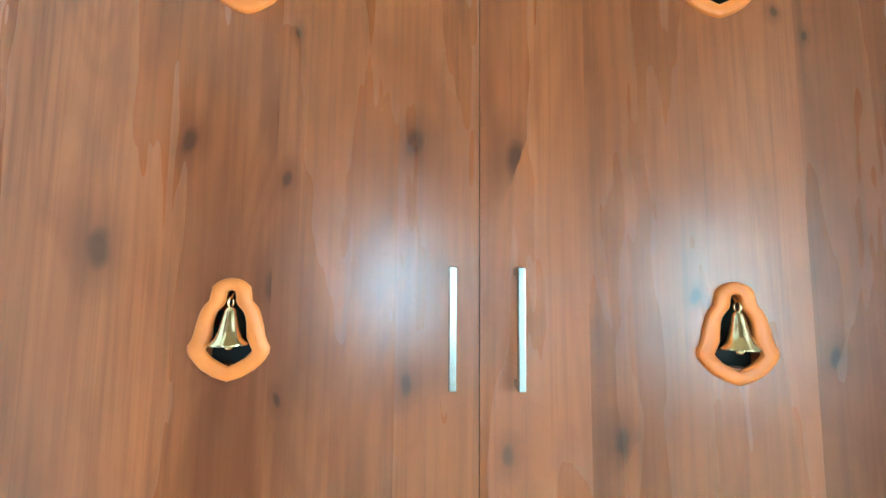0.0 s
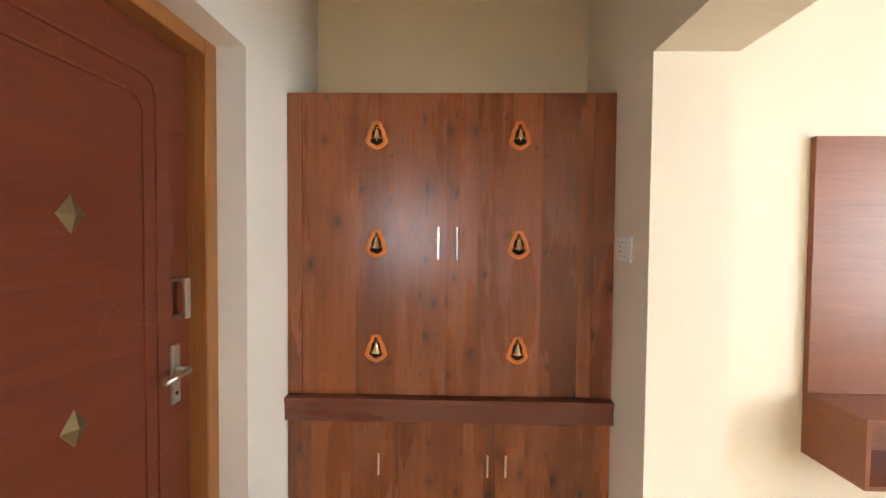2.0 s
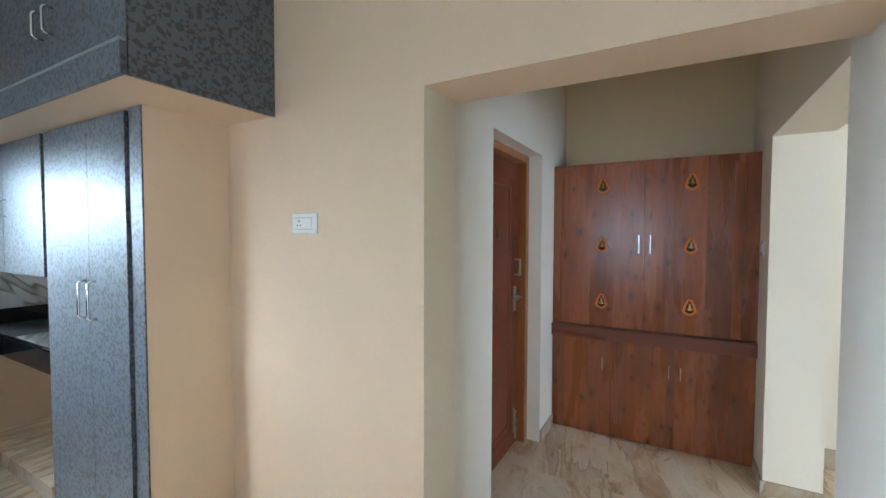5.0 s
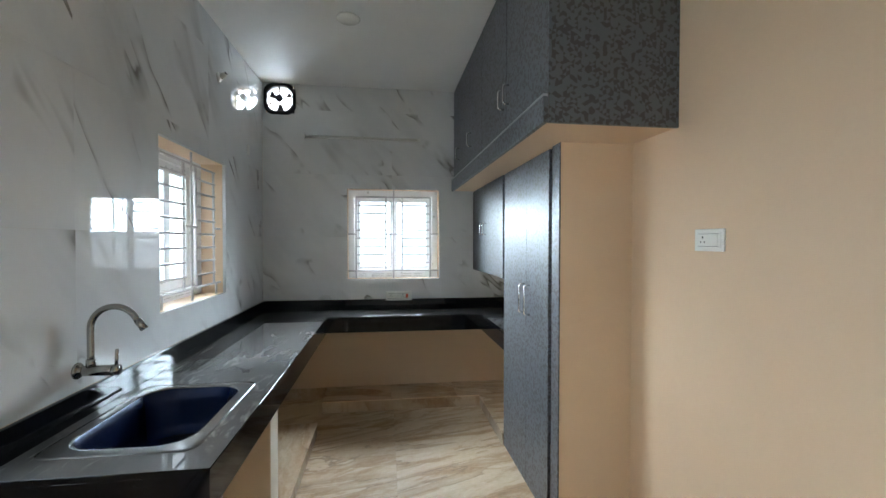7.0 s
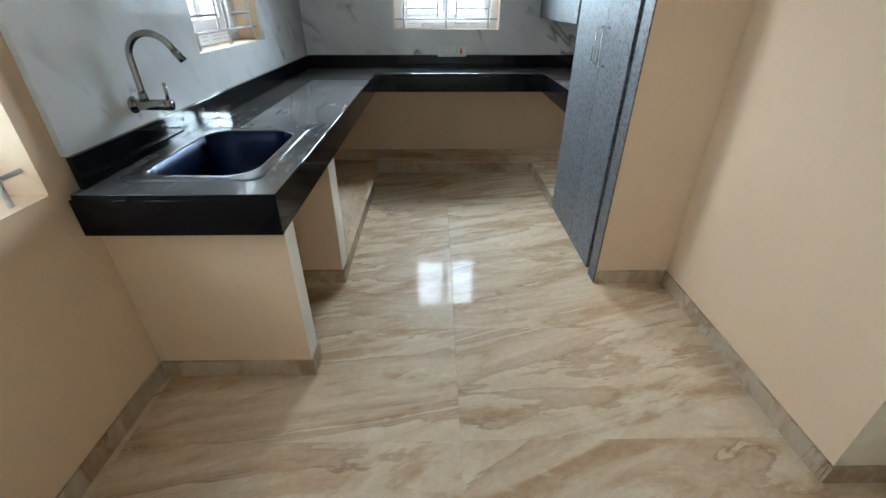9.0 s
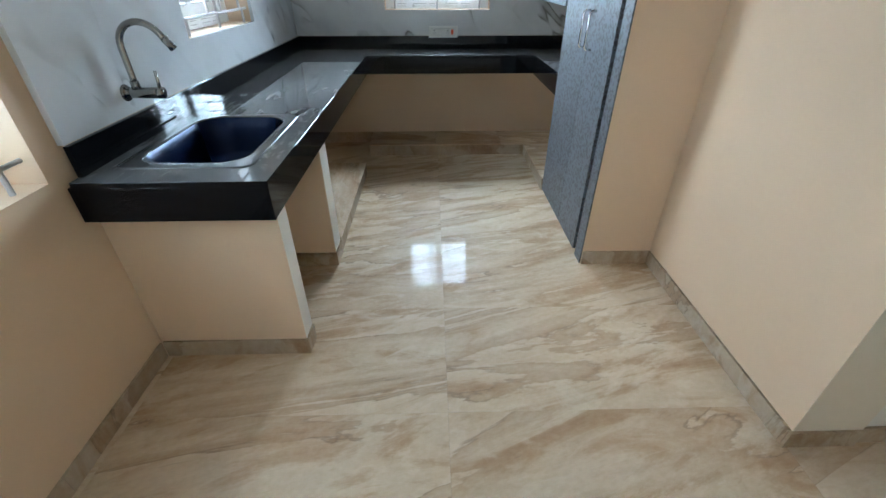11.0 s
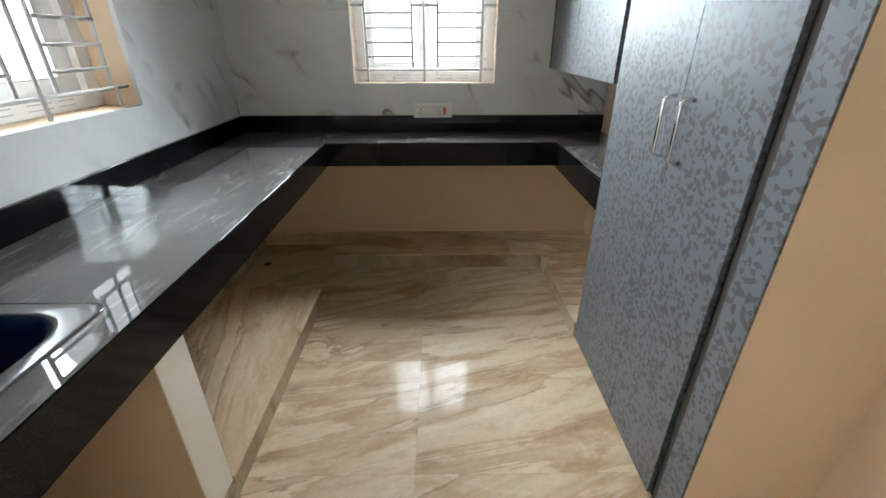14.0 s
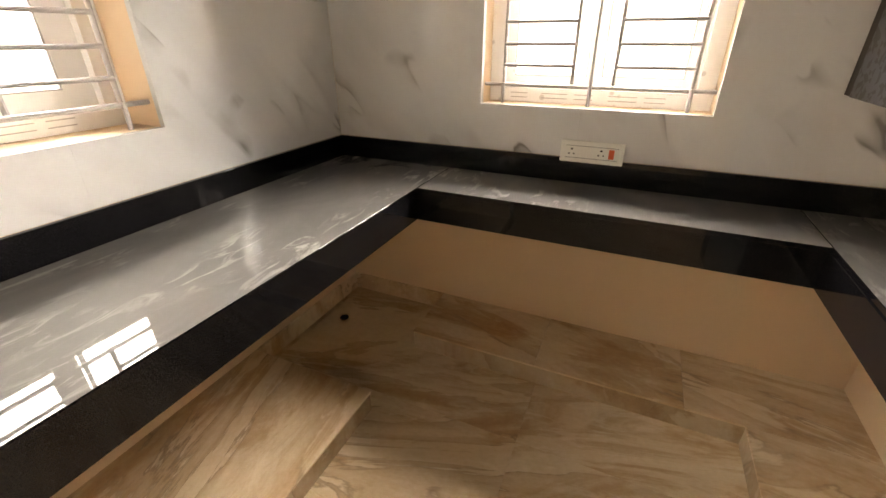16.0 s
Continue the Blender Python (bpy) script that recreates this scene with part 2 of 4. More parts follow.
def wood_mat(name, light, dark, vary=3.0, rough=0.32, knots=True, axis='Z'):
    """Wood print with its grain along the axis; knots also lays it out in strips, each with a figure of its own."""
    m, nt, b = mat(name, rough)
    turn = {'Z': (0, 0, 0), 'X': (0, radians(90), 0), 'Y': (radians(90), 0, 0)}[axis]
    v = coords(nt, (1, 1, 1), turn, vary)
    mid = tuple(0.55 * p + 0.45 * q for p, q in zip(light, dark))
    if knots:
        sx = nt.nodes.new("ShaderNodeSeparateXYZ")
        nt.links.new(v, sx.inputs[0])
        vo1 = nt.nodes.new("ShaderNodeTexVoronoi")
        vo1.voronoi_dimensions = '1D'
        vo1.inputs["Scale"].default_value = 7.0
        nt.links.new(sx.outputs[0], vo1.inputs["W"])
        sc = nt.nodes.new("ShaderNodeSeparateColor")
        nt.links.new(vo1.outputs["Color"], sc.inputs[0])
        cb = nt.nodes.new("ShaderNodeCombineXYZ")
        nt.links.new(sx.outputs[0], cb.inputs[0])
        nt.links.new(maths(nt, 'MULTIPLY', sc.outputs[1], 9.0), cb.inputs[1])
        nt.links.new(maths(nt, 'ADD', sx.outputs[2], maths(nt, 'MULTIPLY', sc.outputs[2], 13.0)), cb.inputs[2])
        v = cb.outputs[0]

    def stretched(k):
        mp = nt.nodes.new("ShaderNodeMapping")
        mp.inputs["Scale"].default_value = k
        nt.links.new(v, mp.inputs["Vector"])
        return mp.outputs[0]
    figure = noise_tex(nt, stretched((4.5, 4.5, 0.75)), 1.3, 2, 0.5, 0.3)
    rings = maths(nt, 'ADD', maths(nt, 'MULTIPLY', maths(nt, 'SINE', maths(nt, 'MULTIPLY', figure, 95.0 if knots else 62.0)), 0.5), 0.5)
    broad = noise_tex(nt, stretched((6, 6, 0.8)), 1.2, 4, 0.55, 0.2)
    c = ramp(nt, broad, [(0.28, dark), (0.50, light), (0.74, mid)] if knots else [(0.25, mid), (0.55, light), (0.80, mid)])
    c = mix(nt, ramp(nt, rings, [(0.35, (0, 0, 0)), (0.95, (0.19, 0.19, 0.19) if knots else (0.10, 0.10, 0.10))]), c, dark)
    grain = noise_tex(nt, stretched((130, 130, 2.5)), 1.2, 4, 0.6, 0.3)
    c = mix(nt, ramp(nt, grain, [(0.45, (0, 0, 0)), (0.72, (0.52, 0.52, 0.52))]), c, dark)
    if knots:
        vo = nt.nodes.new("ShaderNodeTexVoronoi")
        vo.voronoi_dimensions = '2D'
        vo.inputs["Scale"].default_value = 1.0
        kc = nt.nodes.new("ShaderNodeCombineXYZ")
        wob = noise_tex(nt, v, 14.0, 2)
        nt.links.new(maths(nt, 'ADD', maths(nt, 'MULTIPLY', sx.outputs[0], 8.0), maths(nt, 'MULTIPLY', wob, 0.25)), kc.inputs[0])
        nt.links.new(maths(nt, 'MULTIPLY', maths(nt, 'ADD', sx.outputs[2], maths(nt, 'MULTIPLY', sc.outputs[2], 13.0)), 4.6), kc.inputs[1])
        nt.links.new(kc.outputs[0], vo.inputs["Vector"])
        sk = nt.nodes.new("ShaderNodeSeparateColor")
        nt.links.new(vo.outputs["Color"], sk.inputs[0])
        some = ramp(nt, sk.outputs[0], [(0.38, (0, 0, 0)), (0.42, (1, 1, 1))])
        near = maths(nt, 'DIVIDE', vo.outputs["Distance"], maths(nt, 'ADD', maths(nt, 'MULTIPLY', sk.outputs[1], 1.0), 0.35))
        halo = ramp(nt, near, [(0.06, (0.55, 0.55, 0.55)), (0.26, (0, 0, 0))])
        core = ramp(nt, near, [(0.045, (0.85, 0.85, 0.85)), (0.10, (0, 0, 0))])
        c = mix(nt, mix(nt, 1.0, halo, some, 'MULTIPLY'), c, tuple(0.75 * x for x in dark))
        c = mix(nt, mix(nt, 1.0, core, some, 'MULTIPLY'), c, tuple(0.45 * x for x in dark))
        blotch = noise_tex(nt, stretched((14, 14, 5)), 1.0, 3, 0.6, 0.4)
        c = mix(nt, ramp(nt, blotch, [(0.52, (0, 0, 0)), (0.74, (0.45, 0.45, 0.45))]), c, dark)
        c = mix(nt, 1.0, c, ramp(nt, sc.outputs[0], [(0.0, (0.74, 0.71, 0.70)), (1.0, (1.18, 1.16, 1.14))]), 'MULTIPLY')
    if axis == 'Y':
        # fine pale scratches across the leaf
        slant = noise_tex(nt, coords(nt, (1, 2.2, 5.0), (radians(34), 0, 0)), 2.2, 1, 0.4, 0.3)
        patchy = ramp(nt, noise_tex(nt, coords(nt), 3.0, 2), [(0.52, (0, 0, 0)), (0.62, (1, 1, 1))])
        thin = ramp(nt, slant, [(0.4965, (0, 0, 0)), (0.50, (0.35, 0.35, 0.35)), (0.5035, (0, 0, 0))])
        c = mix(nt, mix(nt, 1.0, thin, patchy, 'MULTIPLY'), c, (0.34, 0.17, 0.12))
    nt.links.new(c, b.inputs["Base Color"])
    nt.links.new(ramp(nt, broad, [(0.3, (rough * 0.9,) * 3), (0.7, (rough * 1.15,) * 3)]), b.inputs["Roughness"])
    bump(nt, b, grain, 0.08, 0.0006)
    return m


M_WOOD = wood_mat("knotty_wood_laminate", (0.31, 0.096, 0.032), (0.130, 0.037, 0.0135), 3.0, 0.27)
M_DOOR = wood_mat("red_brown_door_veneer", (0.165, 0.036, 0.0155), (0.085, 0.018, 0.0075), 0, 0.36, False, 'Y')
M_TEAK = wood_mat("teak_door_frame", (0.33, 0.125, 0.034), (0.18, 0.062, 0.016), 0, 0.3, False)
M_LEDGE = wood_mat("dark_red_ledge", (0.17, 0.05, 0.026), (0.12, 0.035, 0.018), 0, 0.28, False, 'X')
M_TVWOOD = wood_mat("tv_panel_laminate", (0.25, 0.080, 0.033), (0.15, 0.045, 0.019), 0, 0.37, False, 'X')
M_STEEL, _, _ = mat("brushed_steel", 0.28, 1.0, (0.55, 0.53, 0.49))
M_RIM, _, _ = mat("dusty_steel_rim", 0.14, 0.25, (0.14, 0.138, 0.135))
M_CHROME, _, _ = mat("chrome", 0.08, 1.0, (0.82, 0.82, 0.80))
M_SATIN, _, _ = mat("satin_chrome", 0.22, 1.0, (0.40, 0.41, 0.41))
M_BRASS, _, _ = mat("brass", 0.16, 1.0, (0.90, 0.78, 0.52))
M_ORANGE = paint("orange_board", (0.72, 0.20, 0.03), 0.4, 0.1)
# near-black for holes: the shade inside them is put into the colour
M_BLACK, _, _ = mat("black_hole_shade", 0.9, 0, (0.006, 0.006, 0.006))
M_PLASTIC, _, _ = mat("white_plastic", 0.25, 0, (0.80, 0.80, 0.76))
def upvc_mat():
    """White plastic still under its creamy film with faint grey print."""
    m, nt, b = mat("white_upvc", 0.3)
    v = coords(nt)
    film = noise_tex(nt, v, 3.0, 3)
    c = ramp(nt, film, [(0.40, (0.87, 0.87, 0.86)), (0.62, (0.85, 0.84, 0.82))])
    vo = nt.nodes.new("ShaderNodeTexVoronoi")
    vo.inputs["Scale"].default_value = 16.0
    nt.links.new(v, vo.inputs["Vector"])
    sc = nt.nodes.new("ShaderNodeSeparateColor")
    nt.links.new(vo.outputs["Color"], sc.inputs[0])
    dash = mix(nt, 1.0, ramp(nt, vo.outputs["Distance"], [(0.16, (0.55, 0.55, 0.55)), (0.22, (0, 0, 0))]), ramp(nt, sc.outputs[0], [(0.66, (0, 0, 0)), (0.70, (1, 1, 1))]), 'MULTIPLY')
    nt.links.new(mix(nt, dash, c, (0.42, 0.40, 0.37)), b.inputs["Base Color"])
    return m


M_UPVC = upvc_mat()
M_TAP, _, _ = mat("dark_nickel", 0.2, 1.0, (0.34, 0.325, 0.30))
M_STRIP, _, _ = mat("pale_edge_strip", 0.3, 0.4, (0.34, 0.35, 0.36))
M_IRON = paint("pale_painted_iron", (0.50, 0.48, 0.475), 0.4, 0.1)
M_RED, _, _ = mat("red_switch", 0.3, 0, (0.75, 0.10, 0.02))
M_BLUEFILM, _, _ = mat("blue_film_steel", 0.25, 0.4, (0.003, 0.014, 0.060))

M_BRONZE, _, _ = mat("bronze_stud", 0.5, 0.6, (0.17, 0.115, 0.05))
M_PLASTER = paint("white_plaster", (0.80, 0.755, 0.68), 0.7, 0.4)
M_CONC = paint("cement", (0.42, 0.40, 0.37), 0.85)
M_FAN, _, _ = mat("black_enamel", 0.35, 0, (0.012, 0.012, 0.013))
M_PRINT, _, _ = mat("grey_film_print", 0.4, 0, (0.42, 0.40, 0.38))
M_SEAM, _, _ = mat("dark_seam", 0.7, 0, (0.10, 0.10, 0.10))
M_GASKET, _, _ = mat("grey_gasket", 0.6, 0, (0.42, 0.42, 0.42))


def pane_mat():
    """Thin window glass: clear, with a gloss that grows towards grazing angles."""
    m = bpy.data.materials.new("clear_glass")
    m.use_nodes = True
    nt = m.node_tree
    nt.nodes.remove(nt.nodes["Principled BSDF"])
    clear = node(nt, "ShaderNodeBsdfTransparent", Color=(0.93, 0.96, 0.97, 1))
    gloss = node(nt, "ShaderNodeBsdfGlossy", Roughness=0.0)
    lw = nt.nodes.new("ShaderNodeLayerWeight")
    lw.inputs["Blend"].default_value = 0.5
    amount = maths(nt, 'ADD', maths(nt, 'MULTIPLY', maths(nt, 'POWER', lw.outputs["Facing"], 5.0), 0.7), 0.04)
    ms = nt.nodes.new("ShaderNodeMixShader")
    nt.links.new(amount, ms.inputs[0])
    nt.links.new(clear.outputs[0], ms.inputs[1])
    nt.links.new(gloss.outputs[0], ms.inputs[2])
    nt.links.new(ms.outputs[0], nt.nodes["Material Output"].inputs[0])
    return m


M_GLASS = pane_mat()
M_OVERCAST = bpy.data.materials.new("overcast_distance")
M_OVERCAST.use_nodes = True
_nt = M_OVERCAST.node_tree
_nt.nodes.remove(_nt.nodes["Principled BSDF"])
_e = _nt.nodes.new("ShaderNodeEmission")
_e.inputs["Color"].default_value = (0.93, 0.97, 1.0, 1)
_e.inputs["Strength"].default_value = OUTSIDE
_nt.links.new(_e.outputs[0], _nt.nodes["Material Output"].inputs[0])


# ---- mesh helpers ----
def add_box(bm, lo, hi):
    x0, y0, z0 = lo
    x1, y1, z1 = hi
    vs = [bm.verts.new(p) for p in ((x0, y0, z0), (x1, y0, z0), (x1, y1, z0), (x0, y1, z0), (x0, y0, z1), (x1, y0, z1), (x1, y1, z1), (x0, y1, z1))]
    return [bm.faces.new([vs[i] for i in f]) for f in ((3, 2, 1, 0), (4, 5, 6, 7), (0, 1, 5, 4), (1, 2, 6, 5), (2, 3, 7, 6), (3, 0, 4, 7))]


def bevelled(bm, w, seg=2):
    bmesh.ops.bevel(bm, geom=list(bm.edges), offset=w, segments=seg, affect='EDGES', profile=0.5)
    return bm


def block(lo, hi, w=0.0, seg=2):
    bm = bmesh.new()
    add_box(bm, lo, hi)
    return bevelled(bm, w, seg) if w else bm


def mesh_of(name, bm, material, smooth=False):
    me = bpy.data.meshes.new(name)
    bm.normal_update()
    bm.to_mesh(me)
    bm.free()
    me.materials.append(material)
    if smooth:
        for p in me.polygons:
            p.use_smooth = True
    return me


def part(name, bm, material, parent=None, label="", smooth=False):
    ob = new(name, mesh_of(name, bm, material, smooth))
    if parent:
        ob.parent = parent
    if label:
        tagged(ob, label)
    return ob


def structure(name, bm, material, label, category="wall"):
    return tagged(part(name, bm, material), label, category, kind="structure")


def thing(name, label, category, group="", at=(0, 0, 0)):
    ob = new(name)
    ob.matrix_world = pose(*at)
    return tagged(ob, label, category, group)


def pierced(axis, face, back, u0, u1, z0, z1, holes):
    """A wall across the axis from face to back, u along it, with holes (u0, u1, z0, z1) right through."""
    us = sorted({u0, u1, *(h[0] for h in holes), *(h[1] for h in holes)})
    zs = sorted({z0, z1, *(h[2] for h in holes), *(h[3] for h in holes)})
    full = {}
    for i in range(len(us) - 1):
        for j in range(len(zs) - 1):
            cu, cz = (us[i] + us[i + 1]) / 2, (zs[j] + zs[j + 1]) / 2
            full[i, j] = not any(h[0] < cu < h[1] and h[2] < cz < h[3] for h in holes)
    bm = bmesh.new()
    verts = {}

    def v(i, j, s):
        if (i, j, s) not in verts:
            d = face if s == 0 else back
            verts[i, j, s] = bm.verts.new((d, us[i], zs[j]) if axis == 'x' else (us[i], d, zs[j]))
        return verts[i, j, s]
    for (i, j), on in full.items():
        if not on:
            continue
        for s in (0, 1):
            bm.faces.new([v(i, j, s), v(i + 1, j, s), v(i + 1, j + 1, s), v(i, j + 1, s)])
        for (di, dj, a, b2) in ((-1, 0, (0, 0), (0, 1)), (1, 0, (1, 0), (1, 1)), (0, -1, (0, 0), (1, 0)), (0, 1, (0, 1), (1, 1))):
            if not full.get((i + di, j + dj), False):
                p, q = (i + a[0], j + a[1]), (i + b2[0], j + b2[1])
                bm.faces.new([v(*p, 0), v(*q, 0), v(*q, 1), v(*p, 1)])
    bmesh.ops.recalc_face_normals(bm, faces=list(bm.faces))
    return bm


# ---- structure ----
H = 2.99
LX, RX, LO = -0.476, 0.800, -0.464
WB = (-3.487, -2.597, 1.150, 2.022)
WL = (-2.795, -1.898, 1.144, 2.060)
WN = (-0.845, 0.08, 0.867, 2.060)
FAN = (-4.10, 2.845)

floor = structure("floor", block((-3.95, -4.5, -0.15), (4.6, 0.6, -0.012)), M_GROUT, "beige marble-look vitrified tile floor", "floor")
wall_west = structure("wall_west", pierced('x', -3.745, -3.93, -4.46, -1.861, 0, H, [WB, (FAN[0] - .13, FAN[0] + .13, FAN[1] - .13, FAN[1] + .13)]), M_WALL, "beige painted kitchen wall under marble tiling")
wall_south = structure("wall_south", pierced('y', -4.282, -4.50, -3.744, 0.80, 0, H, [WL, WN]), M_WALL, "beige painted wall with two barred windows")
wall_kitchen_north = structure("wall_kitchen_north", pierced('y', -1.86, -1.61, -3.93, RX, 0, H, [(LO, RX + 1, -1, 2.02)]), M_WALL, "beige painted wall with a wide cased opening")
# the reveal's dimmer light is put into its colour: cream instead of pale
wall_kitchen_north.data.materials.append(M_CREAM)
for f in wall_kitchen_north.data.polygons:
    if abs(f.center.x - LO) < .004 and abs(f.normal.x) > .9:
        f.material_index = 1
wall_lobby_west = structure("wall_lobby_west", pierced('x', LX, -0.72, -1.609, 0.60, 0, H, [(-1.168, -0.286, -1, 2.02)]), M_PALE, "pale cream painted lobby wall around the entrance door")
wall_lobby_north = structure("wall_lobby_north", block((LX, 0.41, 0), (RX, 0.60, H)), M_YELLOW, "warm cream painted wall above the prayer cabinet")
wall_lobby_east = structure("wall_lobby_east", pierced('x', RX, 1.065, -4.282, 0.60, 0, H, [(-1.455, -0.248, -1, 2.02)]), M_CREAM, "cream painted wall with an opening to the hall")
# paler tone on the face south of the opening
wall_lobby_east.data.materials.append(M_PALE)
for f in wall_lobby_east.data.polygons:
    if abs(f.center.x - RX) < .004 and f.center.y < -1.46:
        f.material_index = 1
wall_hall_north = structure("wall_hall_north", block((1.066, 0.27, 0), (4.6, 0.60, H)), M_CREAM, "cream painted hall wall behind the television panel")
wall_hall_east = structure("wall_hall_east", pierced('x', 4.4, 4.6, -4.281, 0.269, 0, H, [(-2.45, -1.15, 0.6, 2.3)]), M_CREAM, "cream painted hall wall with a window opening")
wall_hall_south = structure("wall_hall_south", pierced('y', -4.282, -4.46, 0.801, 4.6, 0, H, [(2.7, 3.7, 0.5, 2.2)]), M_CREAM, "cream painted hall wall with a tall window opening")
ceiling = structure("ceiling", block((-3.95, -4.5, H + .002), (4.6, 0.6, H + 0.15)), M_CEIL, "white painted ceiling", "ceiling")
ceiling_lobby = structure("ceiling_lobby", block((LX + .002, -1.608, 2.72), (RX - .002, 0.408, 2.80)), M_YELLOW, "warm cream painted lobby ceiling", "ceiling")


# ---- shape helpers ----
def add_rod(bm, a, b, r, n=8):
    a, b = Vector(a), Vector(b)
    q = (b - a).to_track_quat('Z', 'Y').to_matrix()
    rings = []
    for p in (a, b):
        rings.append([bm.verts.new(p + q @ Vector((r * math.cos(2 * math.pi * i / n), r * math.sin(2 * math.pi * i / n), 0))) for i in range(n)])
    for i in range(n):
        bm.faces.new([rings[0][i], rings[0][(i + 1) % n], rings[1][(i + 1) % n], rings[1][i]])
    bm.faces.new(rings[0][::-1])
    bm.faces.new(rings[1])


def rod(a, b, r, n=8):
    bm = bmesh.new()
    add_rod(bm, a, b, r, n)
    return bm


def tube(points, r, n=14):
    """A bent pipe through the points, with closed ends."""
    bm = bmesh.new()
    pts = [Vector(p) for p in points]
    rings = []
    side = None
    for i, p in enumerate(pts):
        d = (pts[min(i + 1, len(pts) - 1)] - pts[max(i - 1, 0)]).normalized()
        if side is None:
            side = d.orthogonal().normalized()
        side = (side - d * side.dot(d)).normalized()
        up = d.cross(side)
        rings.append([bm.verts.new(p + r * (math.cos(2 * math.pi * k / n) * side + math.sin(2 * math.pi * k / n) * up)) for k in range(n)])
    for a, b in zip(rings, rings[1:]):
        for k in range(n):
            bm.faces.new([a[k], a[(k + 1) % n], b[(k + 1) % n], b[k]])
    bm.faces.new(rings[0][::-1])
    bm.faces.new(rings[-1])
    return bm


def bar_handle(name, length, reach, w, parent, material, at, turn=0):
    """An upright bar on two legs with rounded elbows; it stands off along -y before the turn about z."""
    h, e = length / 2 - w / 2, min(reach * 0.55, 0.016)
    pts = [(0, 0, h), (0, -reach + e, h)]
    for i in range(1, 5):
        a = radians(90 * i / 5)
        pts.append((0, -reach + e - e * math.sin(a), h - e + e * math.cos(a)))
    pts.append((0, -reach, h - e))
    pts += [(x, y, -z) for x, y, z in reversed(pts)]
    ob = part(name, tube(pts, w / 2, 8), material, parent, "slim chrome bar handle", True)
    ob.matrix_local = pose(*at, 0, 0, turn)
    return ob


def square_handle(length, reach, w, parent, at, finish):
    """An upright square bar on two square legs, standing off along -y."""
    bm = bmesh.new()
    add_box(bm, (-w / 2, -reach, -length / 2), (w / 2, -reach + w * 0.8, length / 2))
    for z in (-length / 2, length / 2 - w):
        add_box(bm, (-w / 2, -reach + w * 0.8, z), (w / 2, 0, z + w))
    bmesh.ops.remove_doubles(bm, verts=list(bm.verts), dist=1e-5)
    ob = part("handle", bevelled(bm, w * 0.16, 2), finish, parent, "slim square chrome bar handle")
    ob.matrix_local = pose(*at)
    return ob


def lathe(profile, n=20):
    """A turned body about z from (radius, z) pairs."""
    bm = bmesh.new()
    rings = [[bm.verts.new((r * math.cos(2 * math.pi * k / n), r * math.sin(2 * math.pi * k / n), z)) for k in range(n)] for r, z in profile]
    for a, b in zip(rings, rings[1:]):
        for k in range(n):
            bm.faces.new([a[k], a[(k + 1) % n], b[(k + 1) % n], b[k]])
    bm.faces.new(rings[0][::-1])
    bm.faces.new(rings[-1])
    bmesh.ops.recalc_face_normals(bm, faces=list(bm.faces))
    return bm


def ring_between(outer, inner, y0, y1, lip=0.0):
    """A flat frame in the xz plane between two outlines of equally many points, from y0 (front) to y1; lip rounds its front."""
    bm = bmesh.new()
    n = len(outer)

    def row(pts, y, k=0.0, other=None):
        return [bm.verts.new((p[0] + k * (q[0] - p[0]), y, p[1] + k * (q[1] - p[1]))) for p, q in zip(pts, other or pts)]
    rows = [row(outer, y1), row(outer, y0 + lip), row(outer, y0, 0.18 if lip else 0, inner), row(inner, y0, 0.14 if lip else 0, outer), row(inner, y0 + lip), row(inner, y1)]
    for a, b in zip(rows, rows[1:]):
        for k in range(n):
            bm.faces.new([a[k], a[(k + 1) % n], b[(k + 1) % n], b[k]])
    bmesh.ops.recalc_face_normals(bm, faces=list(bm.faces))
    return bm


def round_rect(w, h, r, n=6):
    """Points of a rounded rectangle about the origin."""
    pts = []
    for cx, cy, a0 in ((w / 2 - r, h / 2 - r, 0), (-w / 2 + r, h / 2 - r, 90), (-w / 2 + r, -h / 2 + r, 180), (w / 2 - r, -h / 2 + r, 270)):
        for i in range(n + 1):
            a = radians(a0 + 90 * i / n)
            pts.append((cx + r * math.cos(a), cy + r * math.sin(a)))
    return pts


def even(profile, n=14):
    """n + 1 points at even steps along a line of (half width, z), mirrored into a closed outline."""
    seg = [math.dist(a, b) for a, b in zip(profile, profile[1:])]
    total, half = sum(seg), []
    for i in range(n + 1):
        d = total * i / n
        for (a, b), s in zip(zip(profile, profile[1:]), seg):
            if d <= s + 1e-9:
                f = d / s
                half.append((a[0] + f * (b[0] - a[0]), a[1] + f * (b[1] - a[1])))
                break
            d -= s
    return half + [(-x, z) for x, z in half[-2:0:-1]]


# ---- lobby: prayer cabinet ----
CY = 0.035
BELL_OUT = [(0, .056), (.012, .054), (.021, .046), (.0225, .036), (.023, .031), (.031, .023), (.0365, .006), (.039, -.009), (.0462, -.021), (.042, -.030), (.030, -.043), (.013, -.0526), (0, -.056)]
BELL_IN = [(0, .043), (.004, .042), (.006, .039), (.0062, .028), (.0105, .024), (.0165, .0166), (.0185, .006), (.0195, -.009), (.0265, -.0228), (.020, -.030), (.009, -.0366), (0, -.0405)]
PLAQUE = mesh_of("bell_plaque", ring_between(even(BELL_OUT, 20), even(BELL_IN, 20), -0.005, 0.001, 0.002), M_ORANGE, True)
BELL = mesh_of("brass_bell", lathe([(.002, .0225), (.0045, .0215), (.006, .018), (.0085, .008), (.011, -.002), (.0145, -.010), (.0195, -.0155), (.0205, -.0175), (.018, -.0165), (.006, -.0150), (.005, -.0200), (.0035, -.0225)]), M_BRASS, True)
